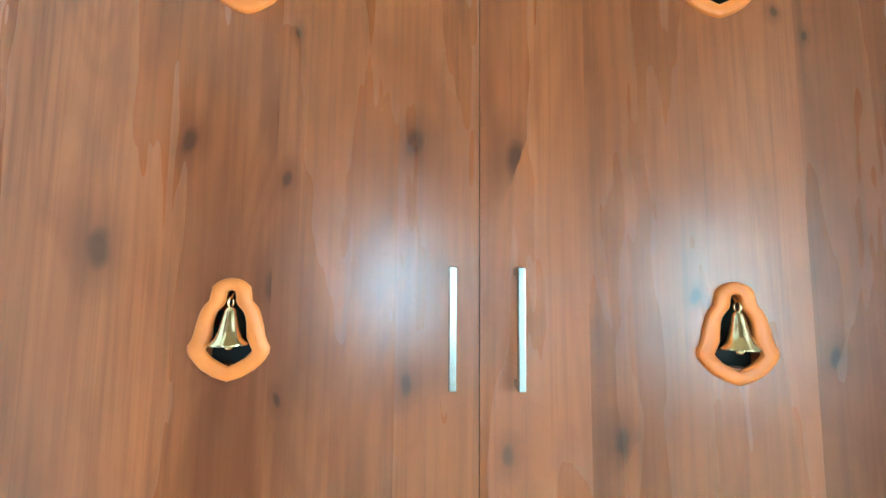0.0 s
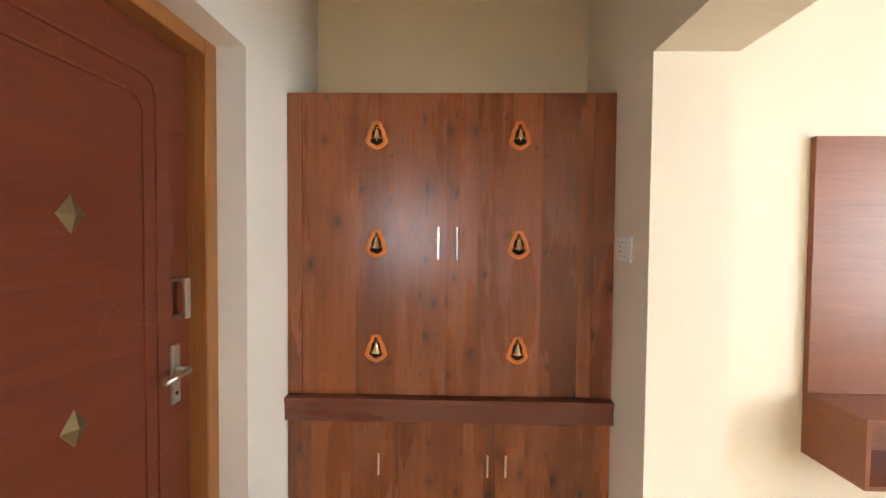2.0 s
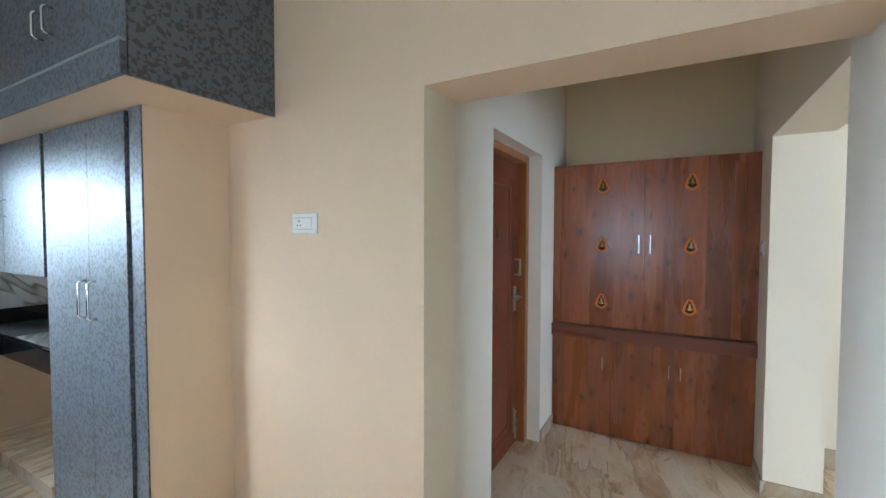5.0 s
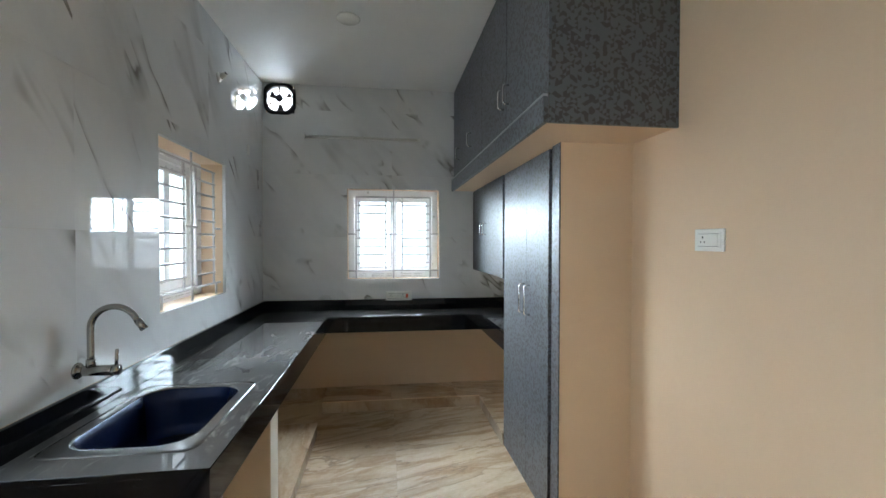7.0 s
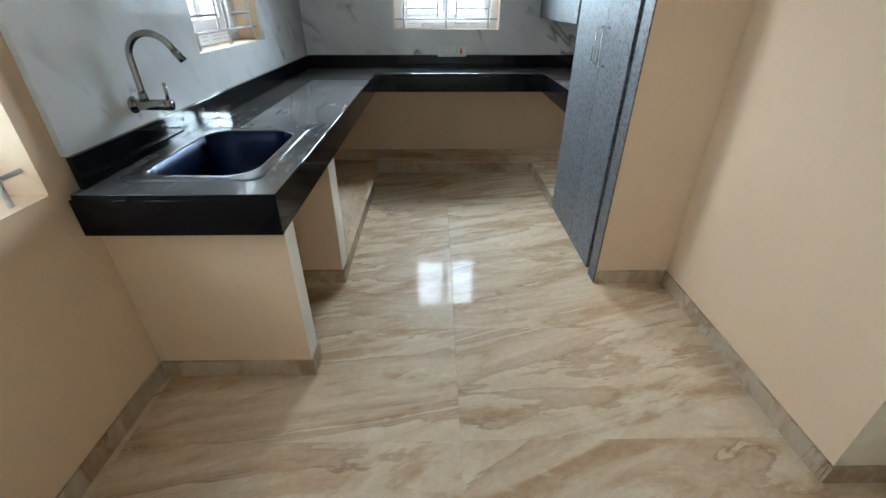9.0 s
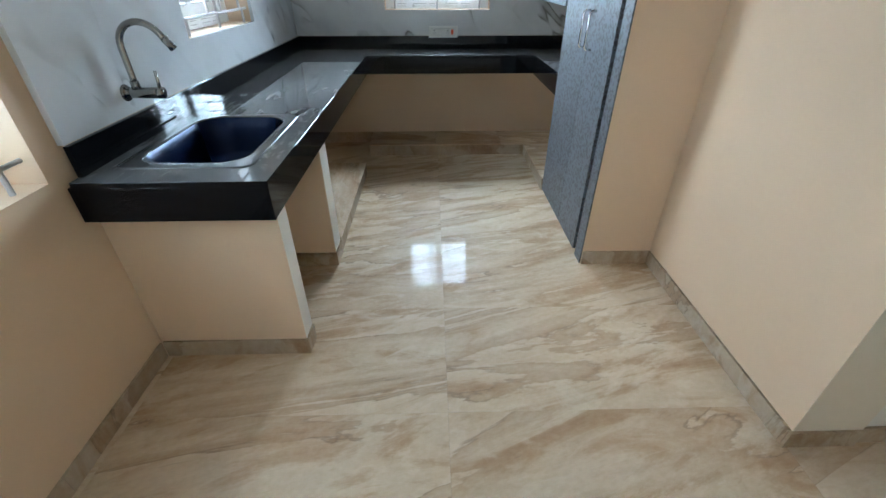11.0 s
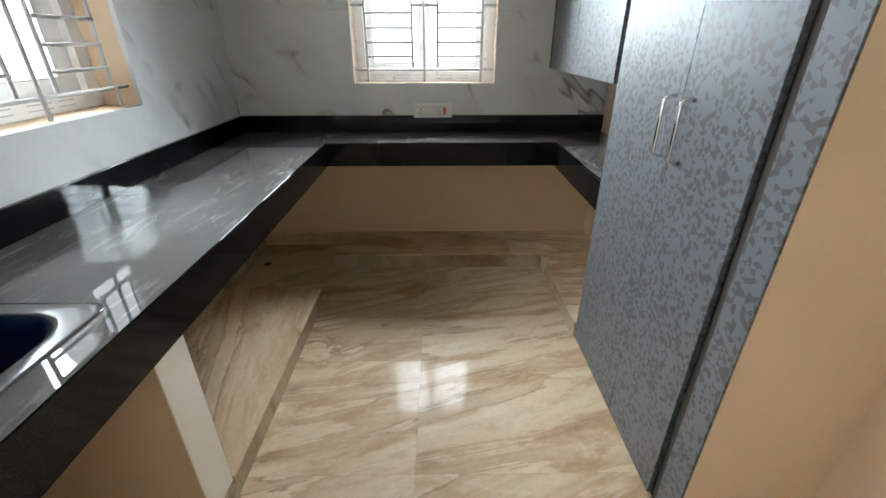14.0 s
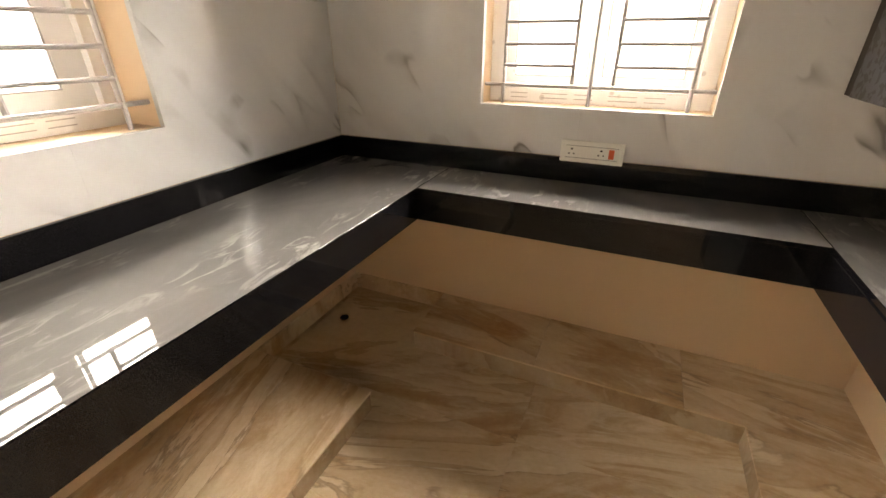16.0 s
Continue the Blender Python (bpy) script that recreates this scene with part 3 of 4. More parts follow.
HOOK = mesh_of("bell_hook", tube([(0, .0 + .0055 * math.sin(a), .027 + .0055 * math.cos(a)) for a in [2 * math.pi * i / 16 for i in range(17)]] + [(0, .004, .036), (0, .012, .0415)], .0014, 6), M_BRASS, True)

cabinet = thing("prayer_cabinet", "tall knotty brown wood-laminate prayer cabinet with brass bells", "cabinet")
bm = bmesh.new()
add_box(bm, (LX + .003, 0.07, 0.0), (LX + .021, 0.406, 1.99))
add_box(bm, (RX - .021, 0.07, 0.0), (RX - .003, 0.406, 1.99))
add_box(bm, (LX + .021, 0.07, 1.972), (RX - .021, 0.406, 1.99))
add_box(bm, (LX + .021, 0.39, 0.0), (RX - .021, 0.406, 1.972))
add_box(bm, (LX + .021, 0.07, 0.0), (RX - .021, 0.388, 0.05))
part("carcass", bm, M_WOOD, cabinet)
part("side_stile", block((LX + .002, CY + .002, .805), (-0.4145, .068, 1.988), .0015), M_WOOD, cabinet)
part("side_stile", block((0.7165, CY + .002, .805), (RX - .002, .068, 1.988), .0015), M_WOOD, cabinet)
for side, x0, x1, bx, hx in (("left", -0.413, 0.1496, -0.123, 0.120), ("right", 0.1504, 0.715, 0.431, 0.1915)):
    holes = []
    for bz in (1.824, 1.403, 0.992):
        holes += [(bx - .028, bx + .028, bz - .038, bz + .002), (bx - .0225, bx + .0225, bz + .002, bz + .020), (bx - .012, bx + .012, bz + .020, bz + .043)]
    bm = pierced('y', CY, CY + .018, x0, x1, .808, 1.987, holes)
    door = part("cabinet_door", bm, M_WOOD, cabinet)
    for bz in (1.824, 1.403, 0.992):
        o = new("bell_plaque", PLAQUE)
        o.parent = door
        o.location = (bx, CY, bz)
        tagged(o, "orange painted bell-shaped cut-out surround")
        # added black block stands for the shade inside the cabinet
        shade_block = part("recess_cup", pierced('y', CY + .0185, CY + .05, bx - .0295, bx + .0295, bz - .040, bz + .045, []), M_BLACK, door)
        tagged(shade_block, "black block painted as the shade behind the bell cut-out")
        o = new("brass_bell", BELL)
        o.parent = door
        o.matrix_local = pose(bx + .001, CY - .003, bz + .001, 0, 0, 0) @ Matrix.Scale(1.02, 4)
        tagged(o, "small polished brass bell")
        o = new("bell_hook", HOOK)
        o.parent = door
        o.matrix_local = pose(bx + .001, CY - .003, bz + .001, 0, 0, 0) @ Matrix.Scale(1.02, 4)
    square_handle(0.128, 0.028, 0.0085, door, (hx, CY, 1.408), M_SATIN)
ledge = part("ledge", block((LX + .002, -0.004, .783), (RX - .002, .069, .804), .003), M_LEDGE, cabinet, "dark red-brown ledge board")
part("ledge_fascia", block((LX + .002, 0.004, .712), (RX - .002, .069, .7825), .002), M_LEDGE, cabinet, "dark red-brown ledge front")
for x0, x1, hx in ((LX + .003, -0.0451, -0.106), (-0.0445, 0.3525, 0.318), (0.3531, RX - .004, 0.388)):
    door = part("lower_door", block((x0, CY, .012), (x1, CY + .018, .709), .001), M_WOOD, cabinet)
    square_handle(0.088, 0.026, 0.008, door, (hx, CY, .543), M_CHROME)

# ---- lobby: entrance door ----
entrance = thing("entrance_door", "closed red-brown veneered entrance door in a teak frame", "door")
bm = bmesh.new()
add_box(bm, (-.690, -.350, 0), (-.567, -.288, 2.018))
bevelled(bm, .004)
part("frame_jamb", bm, M_TEAK, entrance, "varnished teak jamb")
part("frame_jamb", block((-.690, -1.166, 0), (-.567, -1.152, 2.018), .004), M_TEAK, entrance, "varnished teak jamb")
part("frame_head", block((-.690, -1.1515, 1.968), (-.567, -.3505, 2.018), .004), M_TEAK, entrance, "varnished teak head")
leaf = part("door_leaf", block((-.667, -1.150, .006), (-.622, -.352, 1.965), .003), M_DOOR, entrance)


def moulding(y0, y1, z0, z1, w, r):
    o = [(p[0] + (y0 + y1) / 2, p[1] + (z0 + z1) / 2) for p in round_rect(y1 - y0, z1 - z0, r, 8)]
    i = [(p[0] + (y0 + y1) / 2, p[1] + (z0 + z1) / 2) for p in round_rect(y1 - y0 - 2 * w, z1 - z0 - 2 * w, max(r - w, .01), 8)]
    bm = ring_between(o, i, -.0045, 0.0, .002)
    bm.transform(Matrix(((0, -1, 0, -.622), (1, 0, 0, 0), (0, 0, 1, 0), (0, 0, 0, 1))))
    return bm


part("moulding", moulding(-1.07, -.483, .13, 1.85, .008, .06), M_DOOR, leaf)
part("moulding", moulding(-1.02, -.531, .18, 1.79, .007, .05), M_DOOR, leaf)
for z in (1.474, 1.020, .585):
    bm = bmesh.new()
    tip = bm.verts.new((-.611, -.741, z))
    base = [bm.verts.new(p) for p in ((-.6218, -.776, z), (-.6218, -.741, z - .042), (-.6218, -.706, z), (-.6218, -.741, z + .042))]
    for k in range(4):
        bm.faces.new([base[k], base[(k + 1) % 4], tip])
    bm.faces.new(base[::-1])
    bmesh.ops.recalc_face_normals(bm, faces=list(bm.faces))
    part("diamond_stud", bm, M_BRONZE, leaf, "bronze pyramid stud")
part("lock_plate", block((-.600, -.492, .935), (-.590, -.456, 1.106), .003), M_STEEL, leaf, "satin steel lock plate")
part("keyhole", rod((-.5895, -.474, .965), (-.5885, -.474, .965), .006), M_BLACK, leaf)
bm = tube([(-.590, -.474, 1.035), (-.556, -.474, 1.035), (-.548, -.482, 1.035), (-.548, -.580, 1.030)], .0085, 10)
part("lever", bm, M_STEEL, leaf, "satin steel lever handle", True)
bm = bmesh.new()
add_box(bm, (-.566, -.482, 1.18), (-.556, -.458, 1.295))
add_box(bm, (-.600, -.482, 1.18), (-.566, -.458, 1.19))
add_box(bm, (-.600, -.482, 1.285), (-.566, -.458, 1.295))
part("pull_handle", bevelled(bm, .003), M_STEEL, leaf, "satin steel pull handle")
bm = bmesh.new()
add_box(bm, (-.600, -.482, .08), (-.596, -.452, .25))
add_rod(bm, (-.588, -.467, .04), (-.588, -.467, .24), .006)
for z in (.10, .16, .22):
    add_box(bm, (-.5955, -.478, z), (-.580, -.456, z + .012))
part("tower_bolt", bm, M_STEEL, leaf, "steel tower bolt")
for ob in leaf.children:
    if ob.name.split(".")[0] in ("lock_plate", "keyhole", "lever", "pull_handle", "tower_bolt"):
        ob.location = (-.022, .048, .014)


# ---- electrical plates ----
def plate(name, label, w, h, parts, at, turn, category="switch"):
    """A plate in the xz plane that faces -y before the turn about z; parts: (kind, x, z)."""
    t = thing(name, label, category, "electrical plates on the walls")
    t.matrix_world = pose(*at, 0, 0, turn)
    part("cover_plate", block((-w / 2, -.009, -h / 2), (w / 2, 0, h / 2), .003), M_PLASTIC, t)
    part("inner_frame", block((-w / 2 + .014, -.0115, -h / 2 + .014), (w / 2 - .014, -.0092, h / 2 - .014), .001), M_PLASTIC, t)
    for z in (-.0245, .0245):
        if parts:
            part("module_seam", block((-w / 2 + .022, -.0121, z - .0008), (w / 2 - .022, -.0117, z + .0008)), M_SEAM, t)
    for kind, x, z in parts:
        if kind == "rocker":
            part("rocker", block((x - .0105, -.0155, z - .021), (x + .0105, -.0117, z + .021), .0012), M_PLASTIC, t)
        elif kind == "red":
            part("lit_rocker", block((x - .0105, -.0155, z - .019), (x + .0105, -.0117, z + .019), .0012), M_RED, t, "orange-red indicator rocker")
        else:
            for dx, dz, r in ((0, .011, .0045), (-.0095, -.008, .0035), (.0095, -.008, .0035)):
                part("socket_hole", rod((x + dx, -.0121, z + dz), (x + dx, -.0117, z + dz), r), M_BLACK, t)
    return t


plate("socket_plate", "white plastic double socket plate above the granite upstand", .249, .088, [("socket", -.078, 0), ("rocker", -.028, 0), ("rocker", -.004, 0), ("socket", .038, 0), ("red", .078, 0)], (-3.698, -2.993, .985), 90, "socket")
plate("socket_plate", "white plastic socket plate on the beige wall", .150, .088, [("socket", -.028, 0), ("rocker", .040, 0)], (-1.074, -1.861, 1.522), 0, "socket")
plate("switch_plate", "white plastic switch plate beside the prayer cabinet", .118, .090, [("socket", -.020, 0), ("rocker", .027, 0)], (RX - .001, -.068, 1.393), -90)
plate("socket_plate", "white plastic socket plate on the television panel", .110, .075, [("socket", -.02, 0), ("rocker", .024, 0)], (2.42, .2385, .995), 0, "socket")
plate("junction_plate", "small blank white plate on marble tiles", .055, .085, [], (-3.292, -4.259, 2.276), 180)

# ---- hall: television unit ----
tv = thing("television_unit", "wall-hung reddish laminate television panel with open shelf box", "television unit")
part("back_panel", block((1.720, .240, .767), (3.30, .2685, 1.876), .002), M_TVWOOD, tv)
part("shelf_top", block((1.722, -.022, .747), (3.30, .268, .7655), .001), M_TVWOOD, tv)
part("shelf_bottom", block((1.722, -.022, .496), (3.30, .268, .514), .001), M_TVWOOD, tv)
for x in (1.722, 2.50, 3.282):
    part("shelf_side", block((x, -.022, .5145), (x + .018, .268, .7465), .001), M_TVWOOD, tv)
part("shelf_back", block((1.741, .256, .515), (3.281, .267, .746)), M_TVWOOD, tv)

# ---- kitchen: granite worktop ----
top = thing("granite_worktop", "U-shaped polished black granite worktop with upstand and deep front edge", "worktop")
SX0, SX1, SY0, SY1 = -1.645, -1.015, -4.180, -3.735


def slab_with_hole(x0, x1, y0, y1, z0, z1, hole):
    bm = pierced('y', -z1, -z0, x0, x1, y0, y1, [hole])
    bm.transform(Matrix(((1, 0, 0, 0), (0, 0, 1, 0), (0, -1, 0, 0), (0, 0, 0, 1))))
    bmesh.ops.recalc_face_normals(bm, faces=list(bm.faces))
    return bm


bm = slab_with_hole(-3.715, -.886, -4.259, -3.630, .831, .850, (SX0, SX1, SY0, SY1))
rim = [e for e in bm.edges if all(v.co.z > .849 and (v.co.y > -3.6305 or v.co.x > -.8865) for v in e.verts) and (abs(e.verts[0].co.y - e.verts[1].co.y) < 1e-4 and e.verts[0].co.y > -3.6305 or abs(e.verts[0].co.x - e.verts[1].co.x) < 1e-4 and e.verts[0].co.x > -.8865)]
bmesh.ops.bevel(bm, geom=rim, offset=.004, segments=3, affect='EDGES', profile=0.5)
part("sink_arm", bm, M_GRANITE_TOP, top)
part("back_arm", block((-3.715, -3.6295, .831), (-3.362, -2.2475, .850), .003), M_GRANITE_TOP, top)
part("right_arm", block((-3.715, -2.247, .831), (-2.594, -1.863, .850), .003), M_GRANITE_TOP, top)
part("front_edge", block((-3.380, -3.655, .705), (-.906, -3.635, .8305), .002), M_GRANITE, top)
part("front_edge", block((-3.387, -3.6345, .705), (-3.367, -2.2508, .8305), .002), M_GRANITE, top)
part("front_edge", block((-3.386, -2.2503, .705), (-2.594, -2.232, .8305), .002), M_GRANITE, top)
part("end_edge", block((-.905, -4.275, .705), (-.888, -3.633, .8305), .002), M_GRANITE, top)
part("upstand", block((-3.714, -4.259, .8505), (-.93, -4.241, .954), .0015), M_GRANITE, top)
part("upstand", block((-3.7145, -4.2405, .8505), (-3.697, -1.8635, .954), .0015), M_GRANITE, top)
for x0, x1, y0, y1 in ((-3.744, -1.66, -4.281, -3.66), (-3.744, -3.39, -3.6595, -2.24), (-3.744, -2.594, -2.2395, -1.862)):
    part("bed_slab", block((x0, y0, .775), (x1, y1, .8303)), M_CONC, top, "cement slab under the granite")

for ob in top.children:
    if ob.name.split(".")[0] in ("sink_arm", "back_arm", "right_arm"):
        ob.data.materials.append(M_GRANITE)
        for f in ob.data.polygons:
            f.material_index = 0 if f.normal.z > 0.9 else 1

# ---- kitchen: sink and tap ----
sink = thing("kitchen_sink", "steel kitchen sink lined with blue protective film", "sink")
CX, CYS = (SX0 + SX1) / 2, (SY0 + SY1) / 2


def flat(bm, z):
    """From the xz plane, front at -y, to lying flat with its front up."""
    bm.transform(Matrix(((1, 0, 0, CX), (0, 0, 1, CYS), (0, -1, 0, z), (0, 0, 0, 1))))
    bmesh.ops.recalc_face_normals(bm, faces=list(bm.faces))
    return bm


part("rim", flat(ring_between(round_rect(.664, .476, .045, 8), round_rect(.568, .386, .11, 8), -.0035, 0.0, .001), .8505), M_RIM, sink, "thin brushed steel rim", True)
bm = bmesh.new()
rows = []
for w, h, r, z in ((.576, .394, .115, .8505), (.568, .386, .11, .846), (.552, .370, .11, .80), (.522, .342, .11, .70), (.50, .322, .10, .672), (.45, .275, .08, .660), (.10, .10, .049, .655)):
    rows.append([bm.verts.new((CX + x, CYS + y, z)) for x, y in round_rect(w, h, r, 8)])
for a, b in zip(rows, rows[1:]):
    for k in range(len(a)):
        bm.faces.new([a[k], a[(k + 1) % len(a)], b[(k + 1) % len(a)], b[k]])
bm.faces.new(rows[-1])
bmesh.ops.recalc_face_normals(bm, faces=list(bm.faces))
for f in bm.faces:
    f.normal_flip()
part("basin", bm, M_BLUEFILM, sink, "deep basin under blue film", True)
bm = lathe([(.048, .6555), (.048, .660), (.040, .662), (.036, .658), (.005, .657)])
bm.transform(Matrix.Translation((CX, CYS, 0)))
part("waste_ring", bm, M_STEEL, sink, "steel waste fitting", True)

tap = thing("kitchen_tap", "wall-mounted brushed steel swan-neck tap", "tap")
TX, TZ = -1.312, 1.030
NY = -4.212
bm = lathe([(.031, 0), (.031, .004), (.026, .010), (.017, .013), (.016, .05)])
bm.transform(Matrix.Translation((TX, -4.259, TZ)) @ Matrix.Rotation(radians(-90), 4, 'X'))
part("wall_flange", bm, M_TAP, tap, "", True)
bm = rod((TX, -4.235, TZ), (TX, -4.135, TZ), .020, 18)
part("valve_body", bevelled(bm, .002), M_TAP, tap, "", True)
bm = rod((TX, -4.126, TZ + .004), (TX, -4.122, TZ + .078), .006, 10)
add_rod(bm, (TX, -4.1345, TZ), (TX, -4.116, TZ), .021, 18)
part("lever", bm, M_TAP, tap, "", True)
neck = [(TX, NY, TZ + .015), (TX, NY, TZ + .06), (TX, NY, TZ + .155)]
for i in range(1, 15):
    a = radians(180 - i * 150 / 14)
    neck.append((TX + .004 * i / 14, NY + .084 + .084 * math.cos(a), TZ + .155 + .084 * math.sin(a)))
d = (Vector(neck[-1]) - Vector(neck[-2])).normalized()
tip = Vector(neck[-1])
neck += [tuple(tip + d * .02)]
part("swan_neck", tube(neck, .0115, 16), M_TAP, tap, "", True)
part("spout_tip", rod(tip + d * .012, tip + d * .055, .0135, 16), M_TAP, tap, "", True)
part("neck_collar", rod((TX, NY, TZ + .012), (TX, NY, TZ + .042), .0155, 16), M_TAP, tap, "", True)

# ---- kitchen: tall unit, wall cabinet, loft ----
tall = thing("tall_cabinet", "floor-to-loft patterned grey laminate kitchen cupboard", "cabinet")
# carcass coloured dark to stand for shaded laminate between shutter and filler
bm = bmesh.new()
add_box(bm, (-2.590, -2.235, 0), (-2.572, -1.864, 2.012))
add_box(bm, (-1.7415, -2.236, 0), (-1.664, -1.864, 2.012))
add_box(bm, (-2.572, -2.235, 1.994), (-1.742, -1.864, 2.012))
add_box(bm, (-2.572, -1.88, 0), (-1.742, -1.864, 1.994))
part("carcass", bm, M_DARK, tall, "carcass edge painted dark for the shade in the groove")
for x0, x1, hx in ((-2.590, -2.1008, -2.137), (-2.0998, -1.742, -2.040)):
    d1 = part("shutter", block((x0, -2.255, .012), (x1, -2.237, 2.008), .0015), M_LAM, tall)
    bar_handle("handle", 0.19, 0.034, 0.012, d1, M_CHROME, (hx, -2.255, 1.16))
part("end_filler", block((-1.694, -2.257, 0), (-1.600, -2.2495, 2.012), .0015), M_LAM, tall)
structure("wall_stub", block((-1.662, -2.249, 0), (-1.602, -1.861, 2.0135)), M_WALL, "beige painted return wall beside the tall cupboard")

wall_unit = thing("wall_cabinet", "patterned grey laminate wall cabinet over the worktop", "cabinet")
bm = bmesh.new()
add_box(bm, (-3.712, -2.235, 1.24), (-2.594, -1.864, 1.258))
add_box(bm, (-3.712, -2.235, 1.994), (-2.594, -1.864, 2.012))
add_box(bm, (-3.712, -2.235, 1.2585), (-3.694, -1.864, 1.9935))
add_box(bm, (-2.628, -2.228, 1.2585), (-2.594, -1.864, 1.9935))
part("carcass", bm, M_LAM, wall_unit, "grey laminate carcass")
part("end_filler", block((-3.712, -2.254, 1.24), (-3.656, -2.236, 2.010), .001), M_DARK, wall_unit)
for x0, x1, hx in ((-3.665, -3.215, -3.265), (-3.212, -2.632, -3.162)):
    d1 = part("shutter", block((x0, -2.255, 1.238), (x1, -2.2365, 2.010), .0015), M_LAM, wall_unit)
    bar_handle("handle", 0.11, 0.032, 0.011, d1, M_CHROME, (hx, -2.255, 1.625))

structure("loft_slab", block((-3.715, -2.452, 2.014), (-1.279, -1.861, 2.045)), M_WALL, "beige painted concrete loft slab")
loft = thing("loft_cabinet", "patterned dark grey laminate loft cabinet below the ceiling", "cabinet")
part("end_panel", block((-1.2785, -2.450, 2.010), (-1.262, -1.861, 2.988), .001), M_LAM, loft, "brown-grey mottled end panel")
part("fascia", block((-3.714, -2.474, 2.010), (-1.262, -2.4525, 2.118), .0015), M_LAM, loft)
part("edge_strip", block((-3.714, -2.476, 2.1185), (-1.262, -2.4525, 2.1295), .004), M_STRIP, loft, "pale rounded edge strip")
part("back_board", block((-3.712, -2.432, 2.046), (-1.280, -2.425, 2.987)), M_DARK, loft)
for x0, x1, hx in ((-1.884, -1.264, -1.835), (-2.492, -1.888, -1.935), (-2.918, -2.496, -2.865), (-3.458, -2.922, -3.41), (-3.713, -3.462, None)):
    d1 = part("shutter", block((x0, -2.4505, 2.131), (x1, -2.4335, 2.986), .0015), M_LAM, loft)
    if hx:
        bar_handle("handle", 0.115, 0.034, 0.011, d1, M_CHROME, (hx, -2.4505, 2.32))

# ---- kitchen: supports and plinths ----
PIERS, SKH = [], .083
for x0, x1 in ((-1.045, -.952), (-1.756, -1.626)):
    PIERS.append(structure("wall_pier", block((x0, -4.281, 0), (x1, -3.656, .7745 if x1 < -1.0 and x0 < -1.5 else .7045), .002), M_WALL, "beige painted masonry pier under the worktop"))
    part("end_face", block((x0 + .001, -3.6555, SKH), (x1 - .001, -3.653, .704), .0008), M_PLASTER, PIERS[-1], "white plastered end")
# plinth bodies take the darkened tile, painting the shade on their sides
structure("plinth_sink", block((-2.930, -4.281, 0), (-1.757, -3.650, .091)), M_SKIRT_SHADED, "raised beige tiled plinth under the worktop", "plinth")
tagged(part("tile", block((-2.934, -4.280, .0915), (-1.7575, -3.644, .101), .0015), M_PLINTH_LONG, bpy.data.objects["plinth_sink"]))
structure("plinth_back", block((-3.744, -3.672, 0), (-3.364, -1.862, .091)), M_SKIRT_SHADED, "raised beige tiled plinth under the worktop", "plinth")
for i, (y0, y1) in enumerate(((-3.676, -3.07), (-3.0685, -2.47), (-2.4685, -1.863))):
    part("tile", block((-3.743, y0, .0915), (-3.360, y1, .101), .0015), M_PLINTH, bpy.data.objects["plinth_back"])
structure("plinth_right", block((-3.3635, -2.262, 0), (-2.594, -1.862, .091)), M_SKIRT_SHADED, "raised beige tiled plinth under the worktop", "plinth")
part("tile", block((-3.3585, -2.266, .0915), (-2.5945, -1.863, .101), .0015), M_PLINTH, bpy.data.objects["plinth_right"])

drain = thing("floor_drain", "small round black floor drain hole", "drain")
part("ring", lathe([(.024, -.002), (.024, .002), (.020, .0025), (.018, .0012), (.004, .001)]), M_BLACK, drain)
drain.location = (-3.425, -4.15, .001)
pipe = thing("waste_pipe", "white plastic waste pipe stub under the sink", "pipe")
part("elbow", tube([(-1.455, -4.20, 0.0), (-1.455, -4.20, .06), (-1.455, -4.18, .085), (-1.455, -4.15, .095), (-1.455, -4.11, .095)], .022, 14), M_PLASTIC, pipe, "", True)
part("collar", rod((-1.455, -4.125, .095), (-1.455, -4.09, .095), .027, 16), M_PLASTIC, pipe, "", True)
part("mouth", rod((-1.455, -4.0905, .095), (-1.455, -4.088, .095), .020, 16), M_BLACK, pipe)

splash = thing("cement_splash", "dried grey cement splash on the floor under the sink", "cement")
random.seed(5)
bm = bmesh.new()
rows = []
for rr, z in ((.0, .010), (.03, .009), (.06, .006), (.09, .0035), (.115, .0008)):
    ring = []
    for k in range(28):
        a = 2 * math.pi * k / 28
        q = rr * (1 + .28 * noise.noise(Vector((math.cos(a) * 1.3, math.sin(a) * 1.3, 2.0 + rr * 4))) + .10 * random.uniform(-1, 1) * (rr > .05))
        ring.append(bm.verts.new((q * 1.15 * math.cos(a), q * math.sin(a), z * random.uniform(.75, 1.2) + .0005)))
    rows.append(ring)
for p, q in zip(rows[1:], rows[2:]):
    for k in range(28):
        bm.faces.new([q[k], q[(k + 1) % 28], p[(k + 1) % 28], p[k]])
bm.faces.new(rows[1])
bmesh.ops.delete(bm, geom=[v for v in bm.verts if not v.link_faces], context='VERTS')
bmesh.ops.recalc_face_normals(bm, faces=list(bm.faces))
part("crust", bm, M_CONC, splash, "", True)
splash.location = (-1.46, -4.03, .0)

